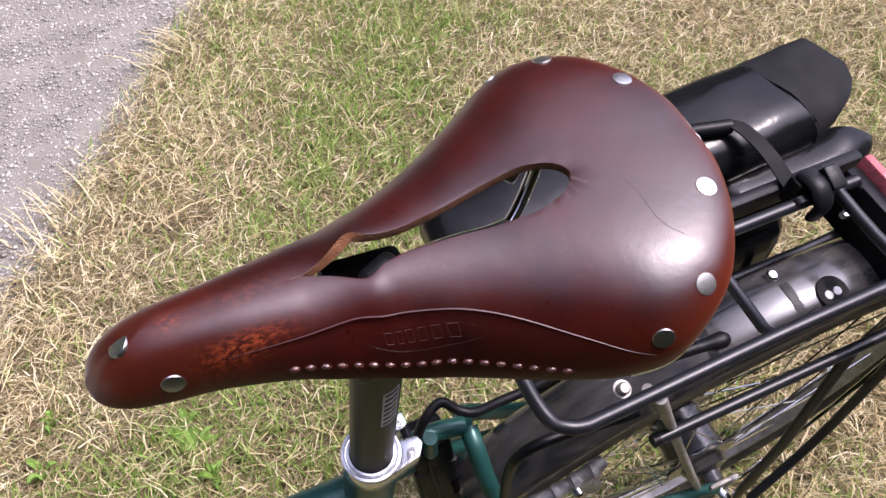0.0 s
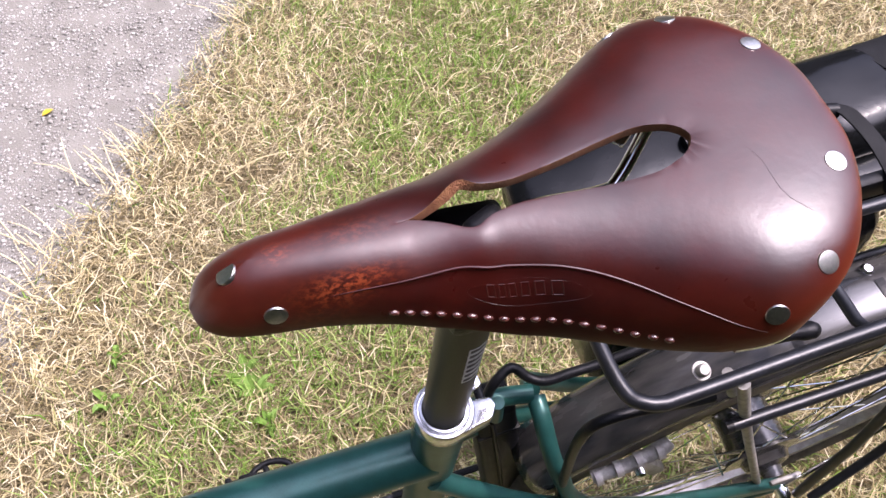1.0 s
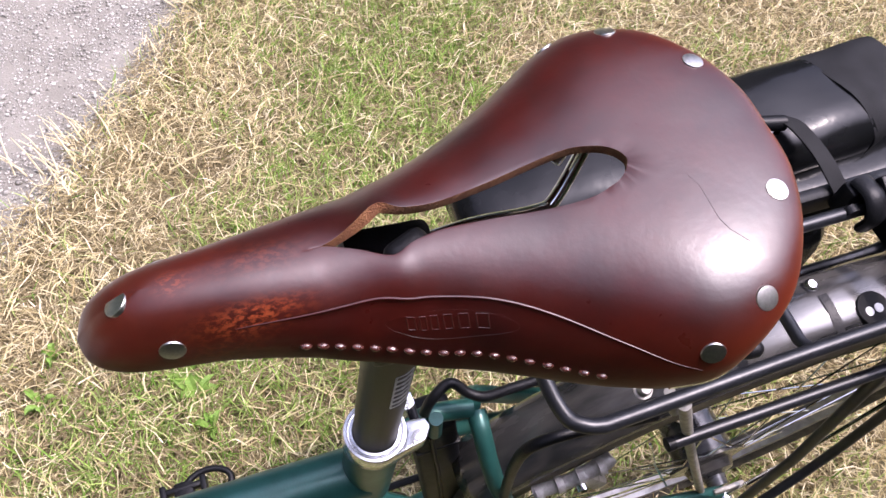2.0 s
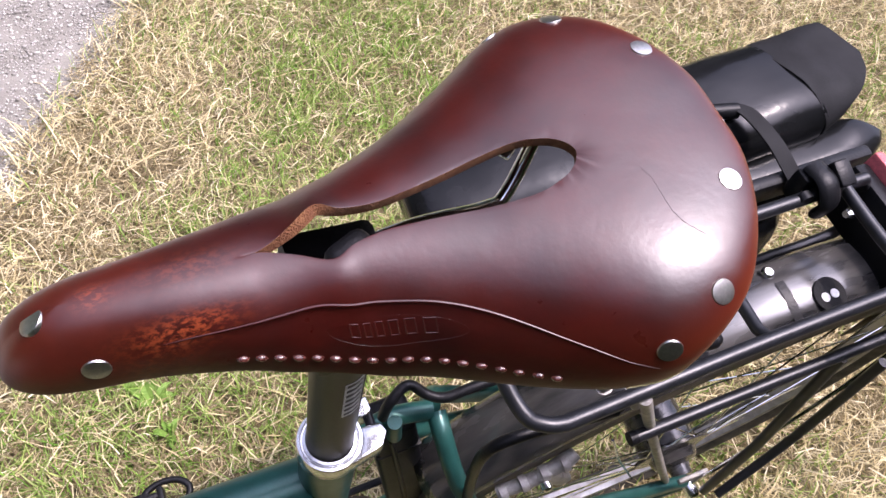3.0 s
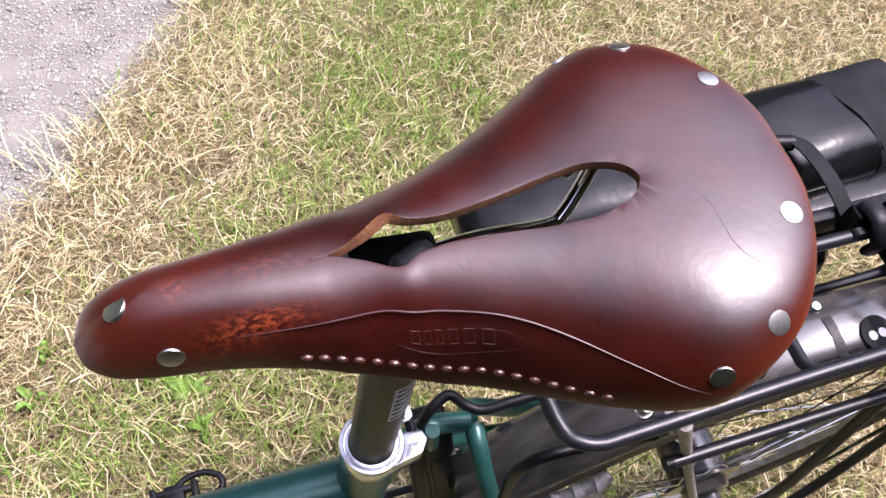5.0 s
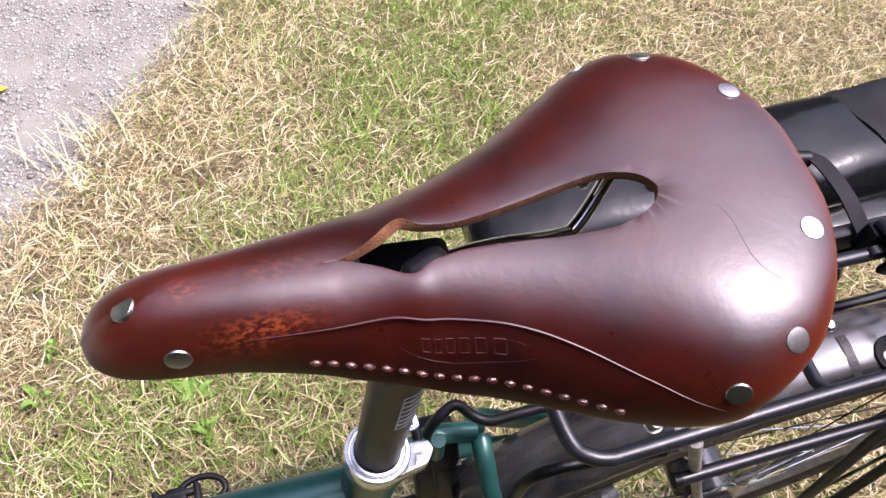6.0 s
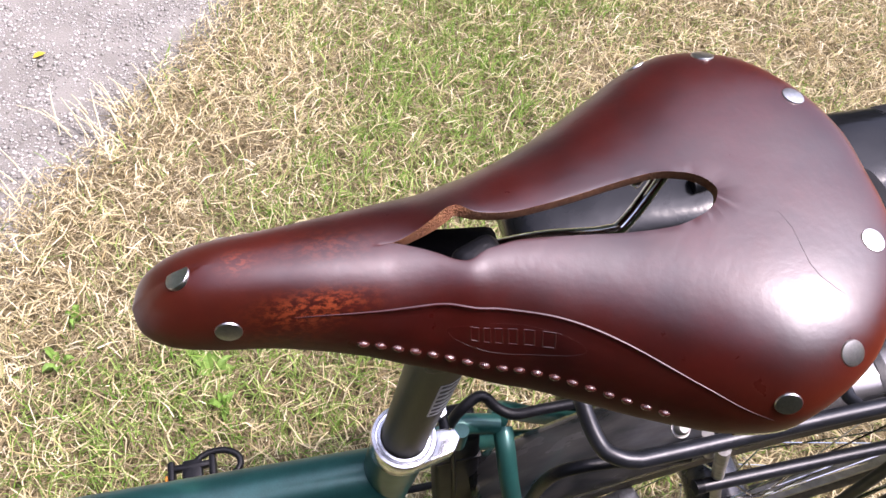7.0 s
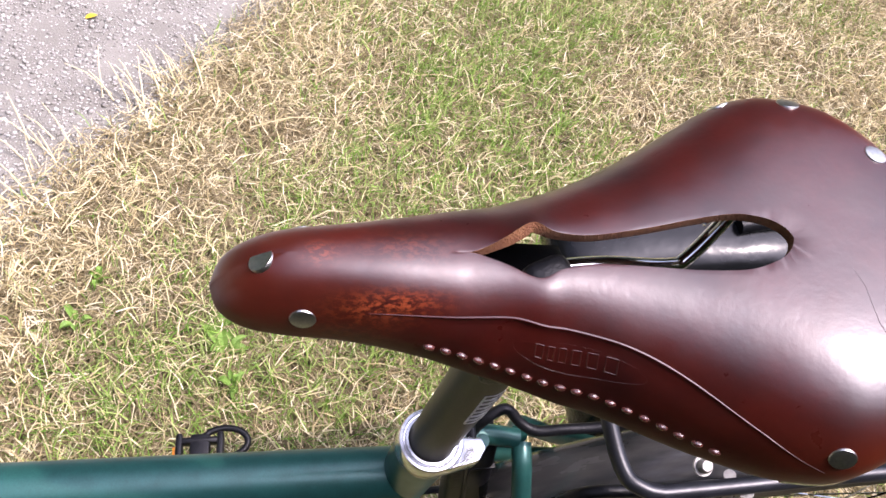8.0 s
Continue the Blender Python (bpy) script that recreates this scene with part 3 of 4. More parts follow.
def build_saddle():
    bm = bmesh.new()
    worn_and_lit = bm.verts.layers.float_color.new("worn_and_lit")
    per, rows = 6, 44
    last = len(STATIONS) - 1
    ks = [i / per for i in range(last * per + 1)]
    columns = [(k, 1) for k in ks] + [(k, -1) for k in reversed(ks[1:-1])]
    grid = []
    for k, side in columns:
        col = []
        for j in range(rows + 1):
            s = (j / rows) ** 1.1
            p = cover(k, s, side)
            v = bm.verts.new(p)
            rear = max(0, min(1, (p.x - .15) / .1))
            rim = max(0, (s - .45) / .55) ** 1.5
            nose = max(0, 1 - max(0, p.x) / .085)
            rub = math.exp(-((p.x - .064) / .017) ** 2 - ((p.y + .0118) / .0034) ** 2) + .28 * math.exp(-((p.x - .070) / .016) ** 2 - ((p.y - .007) / .006) ** 2)
            rub += .6 * math.exp(-((p.x - .040) / .005) ** 2 - ((p.y - .005) / .004) ** 2)
            # red channel: wear plus painted sunlight at the rear rim; blue: dulled near skirt
            v[worn_and_lit] = (min(1, .95 * rim * rear + .22 * nose + .25 * rim * (1 - rear) * max(0, 1 - p.x / .12)), min(1, rub), max(0.0, min(1.0, (s - .60) / .30)) if side < 0 else 0.0, 1)
            col.append(v)
        grid.append(col)
    for i in range(len(grid)):
        a, b = grid[i], grid[(i + 1) % len(grid)]
        for j in range(rows):
            bm.faces.new((a[j], b[j], b[j + 1], a[j + 1]))
    bmesh.ops.remove_doubles(bm, verts=bm.verts, dist=2e-5)
    bmesh.ops.dissolve_degenerate(bm, edges=bm.edges, dist=1e-6)
    ob = part("saddle", bm, [LEATHER, RAW_HIDE], bicycle, "worn dark red-brown leather saddle with open centre slot")
    up = sum(p.normal.z for p in ob.data.polygons)
    if up < 0:
        ob.data.flip_normals()
    md = ob.modifiers.new("thickness", "SOLIDIFY")
    md.thickness, md.offset, md.material_offset_rim, md.use_even_offset = .0050, -1, 1, False
    bv = ob.modifiers.new("edge", "BEVEL")
    bv.width, bv.segments, bv.limit_method, bv.angle_limit = .0012, 3, "ANGLE", radians(50)
    return ob


def cover_normal(k, s, side):
    e = .02
    a = cover(min(k + e, 19), s, side) - cover(max(k - e, 0), s, side)
    b = cover(k, min(s + e, .995), side) - cover(k, max(s - e, .005), side)
    nrm = a.cross(b).normalized()
    return nrm if nrm.z > 0 or abs(nrm.z) < .05 and nrm.y * side > 0 else -nrm


saddle = build_saddle()


def rivet(k, s, side, r=.0048, normal=None):
    nrm = normal or cover_normal(k, s, side)
    rows = [(r * 1.0, -.0014), (r * 1.0, -.0001), (r * .95, .0003), (r * .8, .0004), (r * .4, .00052), (r * .1, .00055)]
    return part("rivet", lathe(rows, 24, facing(cover(k, s, side), nrm)), NICKEL, saddle, "domed nickel rivet")


rivet(.3, .30, -1, .0049)
for side, places in ((-1, ((3.3, .74), (15.6, .60), (17.4, .47), (14.5, .74))), (1, ((3.3, .74), (15.5, .58), (17.15, .52), (14.3, .73)))):
    for k, s in places:
        rivet(k, s, side)


def on_cover(rows, side, lift=0.0, n=60):
    pts = []
    for i in range(n + 1):
        k, s = smooth(rows, i / n * (len(rows) - 1))
        pts.append(cover(float(k), float(s), side) + cover_normal(float(k), float(s), side) * lift)
    return pts


for side in (-1, 1):
    if side < 0:
        pts = on_cover(CREASE, side, .0001, 90)
        part("crease_line", tube(pts, [.0001 + .00048 * min(1, i / 22, (90 - i) / 38) for i in range(91)], 6), LEATHER, saddle, "raised crease line in the leather skirt")
    if side > 0:
        continue
    for i in range(18):
        x = .0793 + (.1856 - .0793) * i / 17
        row_s = .85 - .05 * math.sin(math.pi * i / 17) + .052 * (i / 17) ** 1.5
        k = min((j * .02 for j in range(200, 700)), key=lambda q: abs(cover(q, row_s, side).x - x))
        s = row_s
        c, nrm = cover(k, s, side), cover_normal(k, s, side)
        t = (cover(k + .1, s, side) - cover(k - .1, s, side)).normalized()
        m = Matrix.Translation(c + nrm * .0002) @ Matrix((t, nrm.cross(t), nrm)).transposed().to_4x4()
        bm = bmesh.new()
        bmesh.ops.create_uvsphere(bm, u_segments=10, v_segments=6, radius=1)
        bmesh.ops.transform(bm, matrix=m @ Matrix.Diagonal((.0024, .00135, .0015, 1)), verts=bm.verts)
        part("stitch", bm, THREAD, saddle)
    # stamped maker's mark: plain raised bars inside an oval
    oval = []
    for i in range(49):
        q = 2 * math.pi * i / 48
        oval.append((9.0 + 1.9 * math.cos(q), .605 + .10 * math.sin(q)))
    part("stamped_oval", tube([cover(k, s, side) + cover_normal(k, s, side) * -.00042 for k, s in oval[:-1]], .0005, 6, closed=True), LEATHER, saddle, "oval stamped into the leather")
    for i in range(6):
        k = 7.8 + i * .45
        bm = bmesh.new()
        for k0, s0, k1, s1 in ((0, -.05, 0, .045), (.26, -.05, .26, .045), (0, -.05, .26, -.05), (0, .045, .26, .045)):
            add_tube(bm, [cover(k + k0 + (k1 - k0) * u, .585 + s0 + (s1 - s0) * u, side) - cover_normal(k + .1, .59, side) * .00025 for u in (0, .5, 1)], .00045, 6)
        part("stamped_bar", bm, LEATHER, saddle)
# a wrinkle in the rear of the cover
part("wrinkle", tube([cover(k, s, sd) + Vector((0, 0, .00005)) for k, s, sd in ((17.3, .06, -1), (16.9, .1, -1), (16.5, .14, -1), (16.2, .19, -1), (16.1, .24, -1), (16.12, .32, -1), (16.2, .44, -1))], [.00002, .00004, .00006, .00008, .00008, .00007, .00002], 5), LEATHER, saddle, "fine crease in the leather")

# chromed rails, cantle plate and clamp under the cover
for side in (1, -1):
    rail = [(.040, side * .006 + .005, .976), (.080, side * .012 + .005, .960), (.120, side * .018 + .005, .950), (.165, side * .024 + .005, .945), (.200, side * .026 + .005, .938), (.213, side * .030 + .005, .940), (.236, side * .048 + .005, .964), (.248, side * .056 + .005, .984)]
    part("saddle_rail", tube(rail, .0036, 12, 6), CHROME, saddle, "chromed steel rail")
    part("spring_plate", box((.050, .012, .003), .001, m=pose(.226, side * .050 + .005, .972, 0, -20, side * 35)), CHROME, saddle)
bm = bmesh.new()
edge = []
for side, order in ((1, range(14 * 6, 19 * 6 + 1)), (-1, range(19 * 6 - 1, 14 * 6 - 1, -1))):
    for i in order:
        k = i / 6
        c = cover(k, 1, side)
        edge.append((c, .0024 * max(0, min(1, (k - 14.6) / 1.5)) if side > 0 else .0034 * max(0, min(1, (k - 18) / 1))))
loop = []
for c, wide in edge:
    o = (c - Vector((.2, 0, c.z))).normalized()
    loop.append([bm.verts.new(c + o * wide + Vector((0, 0, .0010))), bm.verts.new(c + o * wide - Vector((0, 0, .0022))), bm.verts.new(c - o * .012 - Vector((0, 0, .004))), bm.verts.new(c - o * .012 - Vector((0, 0, .0015)))])
for a, b in zip(loop, loop[1:]):
    for j in range(4):
        bm.faces.new((a[j], a[(j + 1) % 4], b[(j + 1) % 4], b[j]))
part("cantle_plate", bm, CHROME, saddle, "chromed cantle plate under the rear edge")
part("rail_clamp", box((.042, .060, .020), .005, m=pose(.124, .004, .950, 0, 8)), BLACK_PLASTIC, saddle, "black rail clamp")
part("clamp_top", box((.020, .019, .014), .005, m=pose(.1285, .003, .979, 8, -6, 20), seg=3), BLACK_PLASTIC, saddle, "black block in the saddle slot")
part("clamp_bolt", tube([(.128, .006, .940), (.128, .006, .975)], .004, 10), BLACK_PLASTIC, saddle)


def post_x(z):
    return .1165 + (z - .868) * .079


seat_post = part("seat_post", tube([(post_x(z), 0, z) for z in (.60, .70, .80, .93)], .0140, 40), DARK_POST, bicycle, "dark grey anodised seat post with white print")
part("post_head", tube([(post_x(.90), 0, .900), (post_x(.925), .002, .925), (.122, .004, .946)], [.0140, .0150, .0165], 24), DARK_POST, seat_post)
# white outlined lettering-like mark on the post, plain shapes
for i in range(7):
    z = .853 + i * .0062
    bm = bmesh.new()
    for w, zz0, zz1 in ((.0, 0, .0050), (1, 0, .0050), (-1, 0, 0), (-2, .0050, .0050)):
        q0, q1 = radians(-94), radians(-54)
        qs = (q0, q0) if w == 0 else (q1, q1) if w == 1 else (q0, q1)
        pts = []
        for u in (0, .5, 1):
            q = qs[0] + (qs[1] - qs[0]) * u
            zz = z + zz0 + (zz1 - zz0) * u
            pts.append((post_x(zz) + .0140 * math.cos(q), .0140 * math.sin(q), zz))
        add_tube(bm, pts, .00055, 6)
    part("printed_mark", bm, WHITE, seat_post)

AX = (post_x(.767), 0, .767)
TILT_TUBE = pose(*AX, 0, 4.5)
seat_clamp = part("seat_clamp", lathe([(.0148, -.009), (.0196, -.009), (.0203, -.0078), (.0203, .0058), (.0195, .0076), (.0180, .0080), (.0172, .0062), (.0165, .0062), (.0160, .0086), (.0146, .0090), (.0146, .0)], 48, TILT_TUBE, closed=True), ALLOY, bicycle, "polished alloy seat clamp with quick-release lever")


def plate(outline, z0, z1, bevel, m):
    """A flat piece of the given outline between two heights, its edges rounded."""
    bm = bmesh.new()
    f = bm.faces.new([bm.verts.new((x, y, z0)) for x, y in outline])
    up = bmesh.ops.extrude_face_region(bm, geom=[f])
    bmesh.ops.translate(bm, vec=(0, 0, z1 - z0), verts=[v for v in up["geom"] if isinstance(v, bmesh.types.BMVert)])
    bmesh.ops.bevel(bm, geom=bm.edges[:], offset=bevel, segments=2, affect="EDGES", profile=.5)
    bmesh.ops.transform(bm, matrix=m, verts=bm.verts)
    return bm


part("clamp_ear", plate([(.0065, -.0192), (.0290, -.0142), (.0345, -.0060), (.0320, .0004), (.0195, .0012), (.0185, -.0060), (.0140, -.0135)], -.0088, .0072, .0016, TILT_TUBE), ALLOY, seat_clamp, "polished ear of the clamp")
part("clamp_ear", plate([(.0165, .0070), (.0240, .0058), (.0290, .0085), (.0285, .0180), (.0200, .0190), (.0120, .0165)], -.0080, .0110, .0016, TILT_TUBE), ALLOY, seat_clamp, "polished ear of the clamp")
part("clamp_bolt", tube([TILT_TUBE @ Vector((.0270, -.008, .001)), TILT_TUBE @ Vector((.0270, .014, .003))], .0032, 12), BLACK_PLASTIC, seat_clamp)

part("seat_tube", tube([(post_x(.754), 0, .754), (post_x(.70), 0, .70), (post_x(.28), 0, .28)], [.0188, .0184, .0175], 32), GREEN, bicycle, "dark metallic green seat tube")
part("top_tube", tube([(.100, 0, .690), (.06, 0, .693), (-.15, 0, .704), (-.42, 0, .722)], .0192, 32), GREEN, bicycle, "dark metallic green top tube")
part("down_tube", tube([(.072, 0, .29), (-.12, 0, .42), (-.44, 0, .66)], .0190, 24), GREEN, bicycle)
part("head_tube", tube([(-.405, 0, .77), (-.455, 0, .63)], .020, 24), GREEN, bicycle)
part("bottom_bracket", tube([(.070, -.036, .283), (.070, .036, .283)], .0215, 24), GREEN, bicycle)
# rear brace with its bend, pin and the black block under it
brace = part("wishbone_stay", tube([(.098, .006, .668), (.130, .024, .662), (.162, .0335, .657), (.196, .029, .655)], .0080, 20, 6), GREEN, bicycle, "dark green wishbone stay behind the seat tube")
for side, out in ((-1, ((.1985, .026, .653), (.1975, .008, .648), (.1995, -.012, .625), (.206, -.028, .595), (.225, -.045, .545), (.29, -.056, .480), (.5, -.068, .352))), (1, ((.196, .032, .655), (.202, .044, .640), (.225, .052, .600), (.29, .060, .520), (.5, .068, .352)))):
    part("seat_stay", tube(out, [.0080, .0078, .0076, .0068], 16, 6), GREEN, brace)
part("pin", tube([(.1630, .0235, .642), (.1625, .0235, .676)], [.0062, .0056], 14), GREEN, brace)
block = part("tool_block", box((.038, .034, .20), .006, m=pose(.172, .024, .538, -11, -4), seg=3), BLACK_PLASTIC, bicycle, "black plastic block behind the seat tube")
part("block_seam", tube([(.161, .0235, .628), (.167, .0095, .555), (.172, -.0065, .470)], .0022, 8), BLACK_PLASTIC, block)
part("block_collar", box((.0395, .0355, .004), .0015, m=pose(.168, .0358, .599, -11, -4)), BLACK_PLASTIC, block)
for side in (-1, 1):
    part("lower_stay", tube([(.098, side * .014, .66), (.18, side * .040, .575), (.27, side * .052, .495), (.37, side * .062, .42), (.5, side * .068, .352)], [.0085, .0082, .0068], 16, 4), GREEN, bicycle)
    part("chain_stay", tube([(.075, side * .030, .283), (.20, side * .045, .30), (.5, side * .068, .345)], [.011, .010, .008], 16), GREEN, bicycle)
    part("dropout", box((.040, .006, .050), .003, at=(.5, side * .068, .352)), BRUSHED, bicycle)

# rear wheel
HUB = Vector((.5, 0, .35))


def ring_pts(r, y=0, n=96, a0=0.0, a1=2 * math.pi, full=True):
    return [HUB + Vector((r * math.cos(a0 + (a1 - a0) * i / n), y, r * math.sin(a0 + (a1 - a0) * i / n))) for i in range(n if full else n + 1)]


rear_wheel = part("rear_wheel", lathe([(.004, -.062), (.012, -.062), (.014, -.050), (.026, -.046), (.030, -.036), (.046, -.033), (.046, -.029), (.036, -.026), (.034, .026), (.046, .029), (.046, .034), (.030, .038), (.024, .050), (.004, .052)], 32, Matrix.Translation(HUB) @ pose(0, 0, 0, -90)), BLACK_GLOSS, bicycle, "rear wheel with black gear hub, steel spokes and black tyre")
part("tyre", tube(ring_pts(.330), .0200, 20, closed=True), RUBBER, rear_wheel, "dusty black tyre")
bm = bmesh.new()
for y0, r0, y1, r1 in ((-.012, .318, -.011, .300), (-.011, .300, .011, .300), (.011, .300, .012, .318), (.012, .318, -.012, .318)):
    a, b = ring_pts(r0, y0), ring_pts(r1, y1)
    va, vb = [bm.verts.new(p) for p in a], [bm.verts.new(p) for p in b]
    for i in range(96):
        bm.faces.new((va[i], va[(i + 1) % 96], vb[(i + 1) % 96], vb[i]))
bmesh.ops.remove_doubles(bm, verts=bm.verts, dist=1e-5)
part("rim", bm, DULL_RIM, rear_wheel, "alloy rim")
for i in range(36):
    q, side = 2 * math.pi * i / 36, 1 if i % 2 else -1
    skew = radians(55) * (1 if (i // 2) % 2 else -1)
    a = HUB + Vector((.043 * math.cos(q + skew), side * .031, .043 * math.sin(q + skew)))
    b = HUB + Vector((.302 * math.cos(q), side * .003, .302 * math.sin(q)))
    part("spoke", tube([a, b], .0010, 5), CHROME, rear_wheel)
for side in (-1, 1):
    part("axle_nut", lathe([(.002, -.008), (.009, -.008), (.009, .006), (.006, .010), (.002, .010)], 12, Matrix.Translation(HUB + Vector((0, side * .078, 0))) @ pose(0, 0, 0, 90)), ALLOY, rear_wheel)

# mudguard
bm = bmesh.new()
rows_ = []
for i in range(91):
    q = radians(146 - 156 * i / 90)
    row = []
    for y, drop in ((-.0320, .042), (-.0322, .030), (-.0318, .018), (-.0305, .013), (-.026, .0065), (-.018, .0025), (-.008, .0004), (0, 0), (.008, .0004), (.018, .0025), (.026, .0065), (.0305, .013), (.0318, .018), (.0322, .030), (.0320, .042)):
        r = .388 - drop
        row.append(bm.verts.new(HUB + Vector((r * math.cos(q), y, r * math.sin(q)))))
    rows_.append(row)
for a, b in zip(rows_, rows_[1:]):
    for j in range(14):
        bm.faces.new((a[j], a[j + 1], b[j + 1], b[j])).material_index = int(j < 2 or j > 11)
mudguard = part("mudguard", bm, [BLACK_GLOSS, DUSTY_PANEL], bicycle, "glossy black mudguard with dusty streaks")
md = mudguard.modifiers.new("thickness", "SOLIDIFY")
md.thickness = .0018


def on_guard(x, y, lift=.0006):
    drop = .0004 + 9.5 * y * y
    r = .388 - drop + lift
    q = math.acos((x - HUB.x) / r)
    return HUB + Vector((r * math.cos(q), y, r * math.sin(q))), Vector((math.cos(q), y * 20 * .6, math.sin(q))).normalized()


for x0, w in ((.4655, .0075), (.388, .0075)):
    bm = bmesh.new()
    rows_ = [[bm.verts.new(on_guard(x0 + dx, -.0265 + .0345 * i / 8, .0013)[0]) for dx in (-w / 2, w / 2)] for i in range(9)]
    for a, b in zip(rows_, rows_[1:]):
        bm.faces.new((a[0], a[1], b[1], b[0]))
    part("dark_band", bm, BLACK_PLASTIC, mudguard, "dull dark band on the gloss")
part("guard_seam", tube([on_guard(.36 + .017 * i, -.0240, .0001)[0] for i in range(11)], .0006, 6), BLACK_PLASTIC, mudguard)
part("guard_bolt", lathe([(.001, -.002), (.0052, -.002), (.0052, .001), (.0034, .003), (.001, .003)], 12, pose(.4627, .018, .7350)), ALLOY, mudguard)
for dx, y in ((.4925, -.0155), (.5010, -.0150)):
    p, nrm = on_guard(dx, y)
    part("white_dot", lathe([(.0002, .0002), (.0037, .0002), (.0035, .0007), (.0002, .0008)], 16, facing(p + nrm * .0017, nrm)), WHITE, mudguard)
p, nrm = on_guard(.4975, -.0145)
part("dark_pad", lathe([(.0002, -.0002), (.0140, -.0002), (.0135, .0002), (.0002, .0002)], 24, facing(p + nrm * .0014, nrm)), TARP_MATT, mudguard)
for side in (-1, 1):
    part("mudguard_stay", tube([(.5, side * .074, .355), (.60, side * .060, .55), (.70, side * .034, .668)], .0022, 8, 4), CHROME, mudguard)

# luggage rack
rack = part("rack_platform", tube([(.545, .047, .785), (.40, .047, .785), (.255, .049, .785), (.2375, .050, .786), (.2275, .044, .787), (.2225, .034, .788), (.2190, .015, .789), (.2190, -.015, .789), (.2225, -.032, .788), (.2285, -.0385, .788), (.2400, -.0430, .787), (.262, -.0435, .787), (.40, -.041, .788), (.545, -.041, .788)], .0052, 14, 6), BLACK_TUBE, bicycle, "black tubular steel luggage rack")
part("rack_end_bar", tube([(.524, -.041, .788), (.523, 0, .785), (.524, .047, .785)], .0050, 14, 3), BLACK_TUBE, rack)
for x in (.397,):
    part("cross_bar", tube([(x, -.041, .788), (x, -.030, .781), (x, .030, .781), (x, .047, .785)], .0045, 12), BLACK_TUBE, rack)
for side in (-1, 1):
    part("side_rail", tube([(.327, side * .0495, .675), (.45, side * .0495, .675), (.560, side * .0495, .675), (.588, side * .049, .683), (.590, side * .047, .715), (.545, side * .047, .783)], .0052, 14, 6), BLACK_TUBE, rack)
    part("rail_plug", lathe([(.001, -.004), (.0056, -.004), (.0056, .002), (.001, .003)], 14, pose(.327, side * .0495, .675, 0, 90)), BLACK_PLASTIC, rack)
    part("front_strut", tube([(.300, side * .046, .782), (.366, side * .046, .62), (.470, side * .062, .365)], .0046, 12, 4), BRUSHED, rack, "dusty grey strut")
    part("rear_strut", tube([(.525, side * .051, .672), (.517, side * .074, .50), (.508, side * .086, .362)], .0052, 12), BLACK_TUBE, rack)
    part("rear_strut", tube([(.612, side * .060, .606), (.587, side * .078, .45), (.521, side * .095, .362)], .0052, 12, 4), BLACK_TUBE, rack)
part("rack_bolt", lathe([(.001, -.003), (.0068, -.003), (.0068, -.0015), (.0048, -.0015), (.0048, .002), (.0034, .004), (.0010, .004)], 18, pose(.2915, -.0228, .755, 15)), BRUSHED, rack, "steel bolt with washer")
part("rack_bracket", tube([(.3075, -.0295, .755), (.3134, -.034, .740), (.318, -.037, .725)], .0040, 12), BRUSHED, rack)
part("clamp_arm", tube([(.318, -.020, .776), (.335, -.022, .777), (.352, -.024, .778), (.360, -.025, .778), (.3665, -.0255, .778), (.371, -.026, .778)], [.0046, .0046, .0046, .0062, .0064, .0035], 14, 4), BLACK_PLASTIC, rack, "black rod with a round end")
part("wire", tube([(.294, -.052, .717), (.332, -.052, .615), (.402, -.052, .447)], .0011, 6), CHROME, rack)
part("wire", tube([(.318, -.048, .600), (.352, -.050, .570), (.3875, -.050, .538)], .0010, 6), CHROME, rack)

# cables and brake
part("brake_cable", tube([(.155, .030, .676), (.162, .034, .692), (.178, .040, .698), (.190, .031, .690), (.202, .025, .688), (.222, .0245, .690), (.248, .024, .692), (.290, .024, .700)], .0042, 10, 6), BLACK_PLASTIC, bicycle, "black cable housing")
part("light_cable", tube([(.214, -.034, .520), (.206, -.034, .600), (.199, -.034, .706), (.204, -.034, .748), (.226, -.035, .757), (.255, -.036, .749), (.280, -.037, .739), (.300, -.037, .731)], .0042, 12, 6), BLACK_PLASTIC, bicycle, "black bent rod along the mudguard")
brake = part("rim_brake", tube([(.232, -.038, .594), (.262, -.040, .606), (.290, -.038, .620), (.298, -.036, .624)], [.0058, .0062, .0070, .0052], 14, 4), BRUSHED, bicycle, "dusty alloy rim brake")
part("brake_arm", box((.016, .012, .075), .004, m=pose(.285, -.040, .583, 0, -28)), BRUSHED, brake)
part("brake_bolt", lathe([(.001, -.003), (.005, -.003), (.005, .002), (.003, .004), (.001, .004)], 10, pose(.268, -.050, .610, 90)), CHROME, brake)
for i in range(4):
    part("pad_washer", lathe([(.002, -.004), (.0072, -.003), (.0072, .003), (.002, .004)], 14, pose(.236 + i * .017, -.040, .596 + i * .008, 0, 80)), BRUSHED, brake)

# crank and far pedal
crank = part("crank", tube([(.070, .062, .283), (-.02, .068, .276), (-.095, .072, .270)], [.013, .011, .009], 14, flat=.6), BLACK_TUBE, bicycle)
part("chainring", lathe([(.070, -.0015), (.088, -.0015), (.088, .0015), (.070, .0015)], 48, pose(.070, .052, .283, 90), closed=True), BLACK_TUBE, crank)
pedal = part("pedal", box((.024, .060, .014), .004, at=(-.095, .128, .270)), BLACK_PLASTIC, bicycle, "black plastic pedal with reflectors")
for dx in (-.024, .024):
    part("pedal_cage", box((.008, .066, .018), .003, at=(-.095 + dx, .126, .270)), BLACK_PLASTIC, pedal)
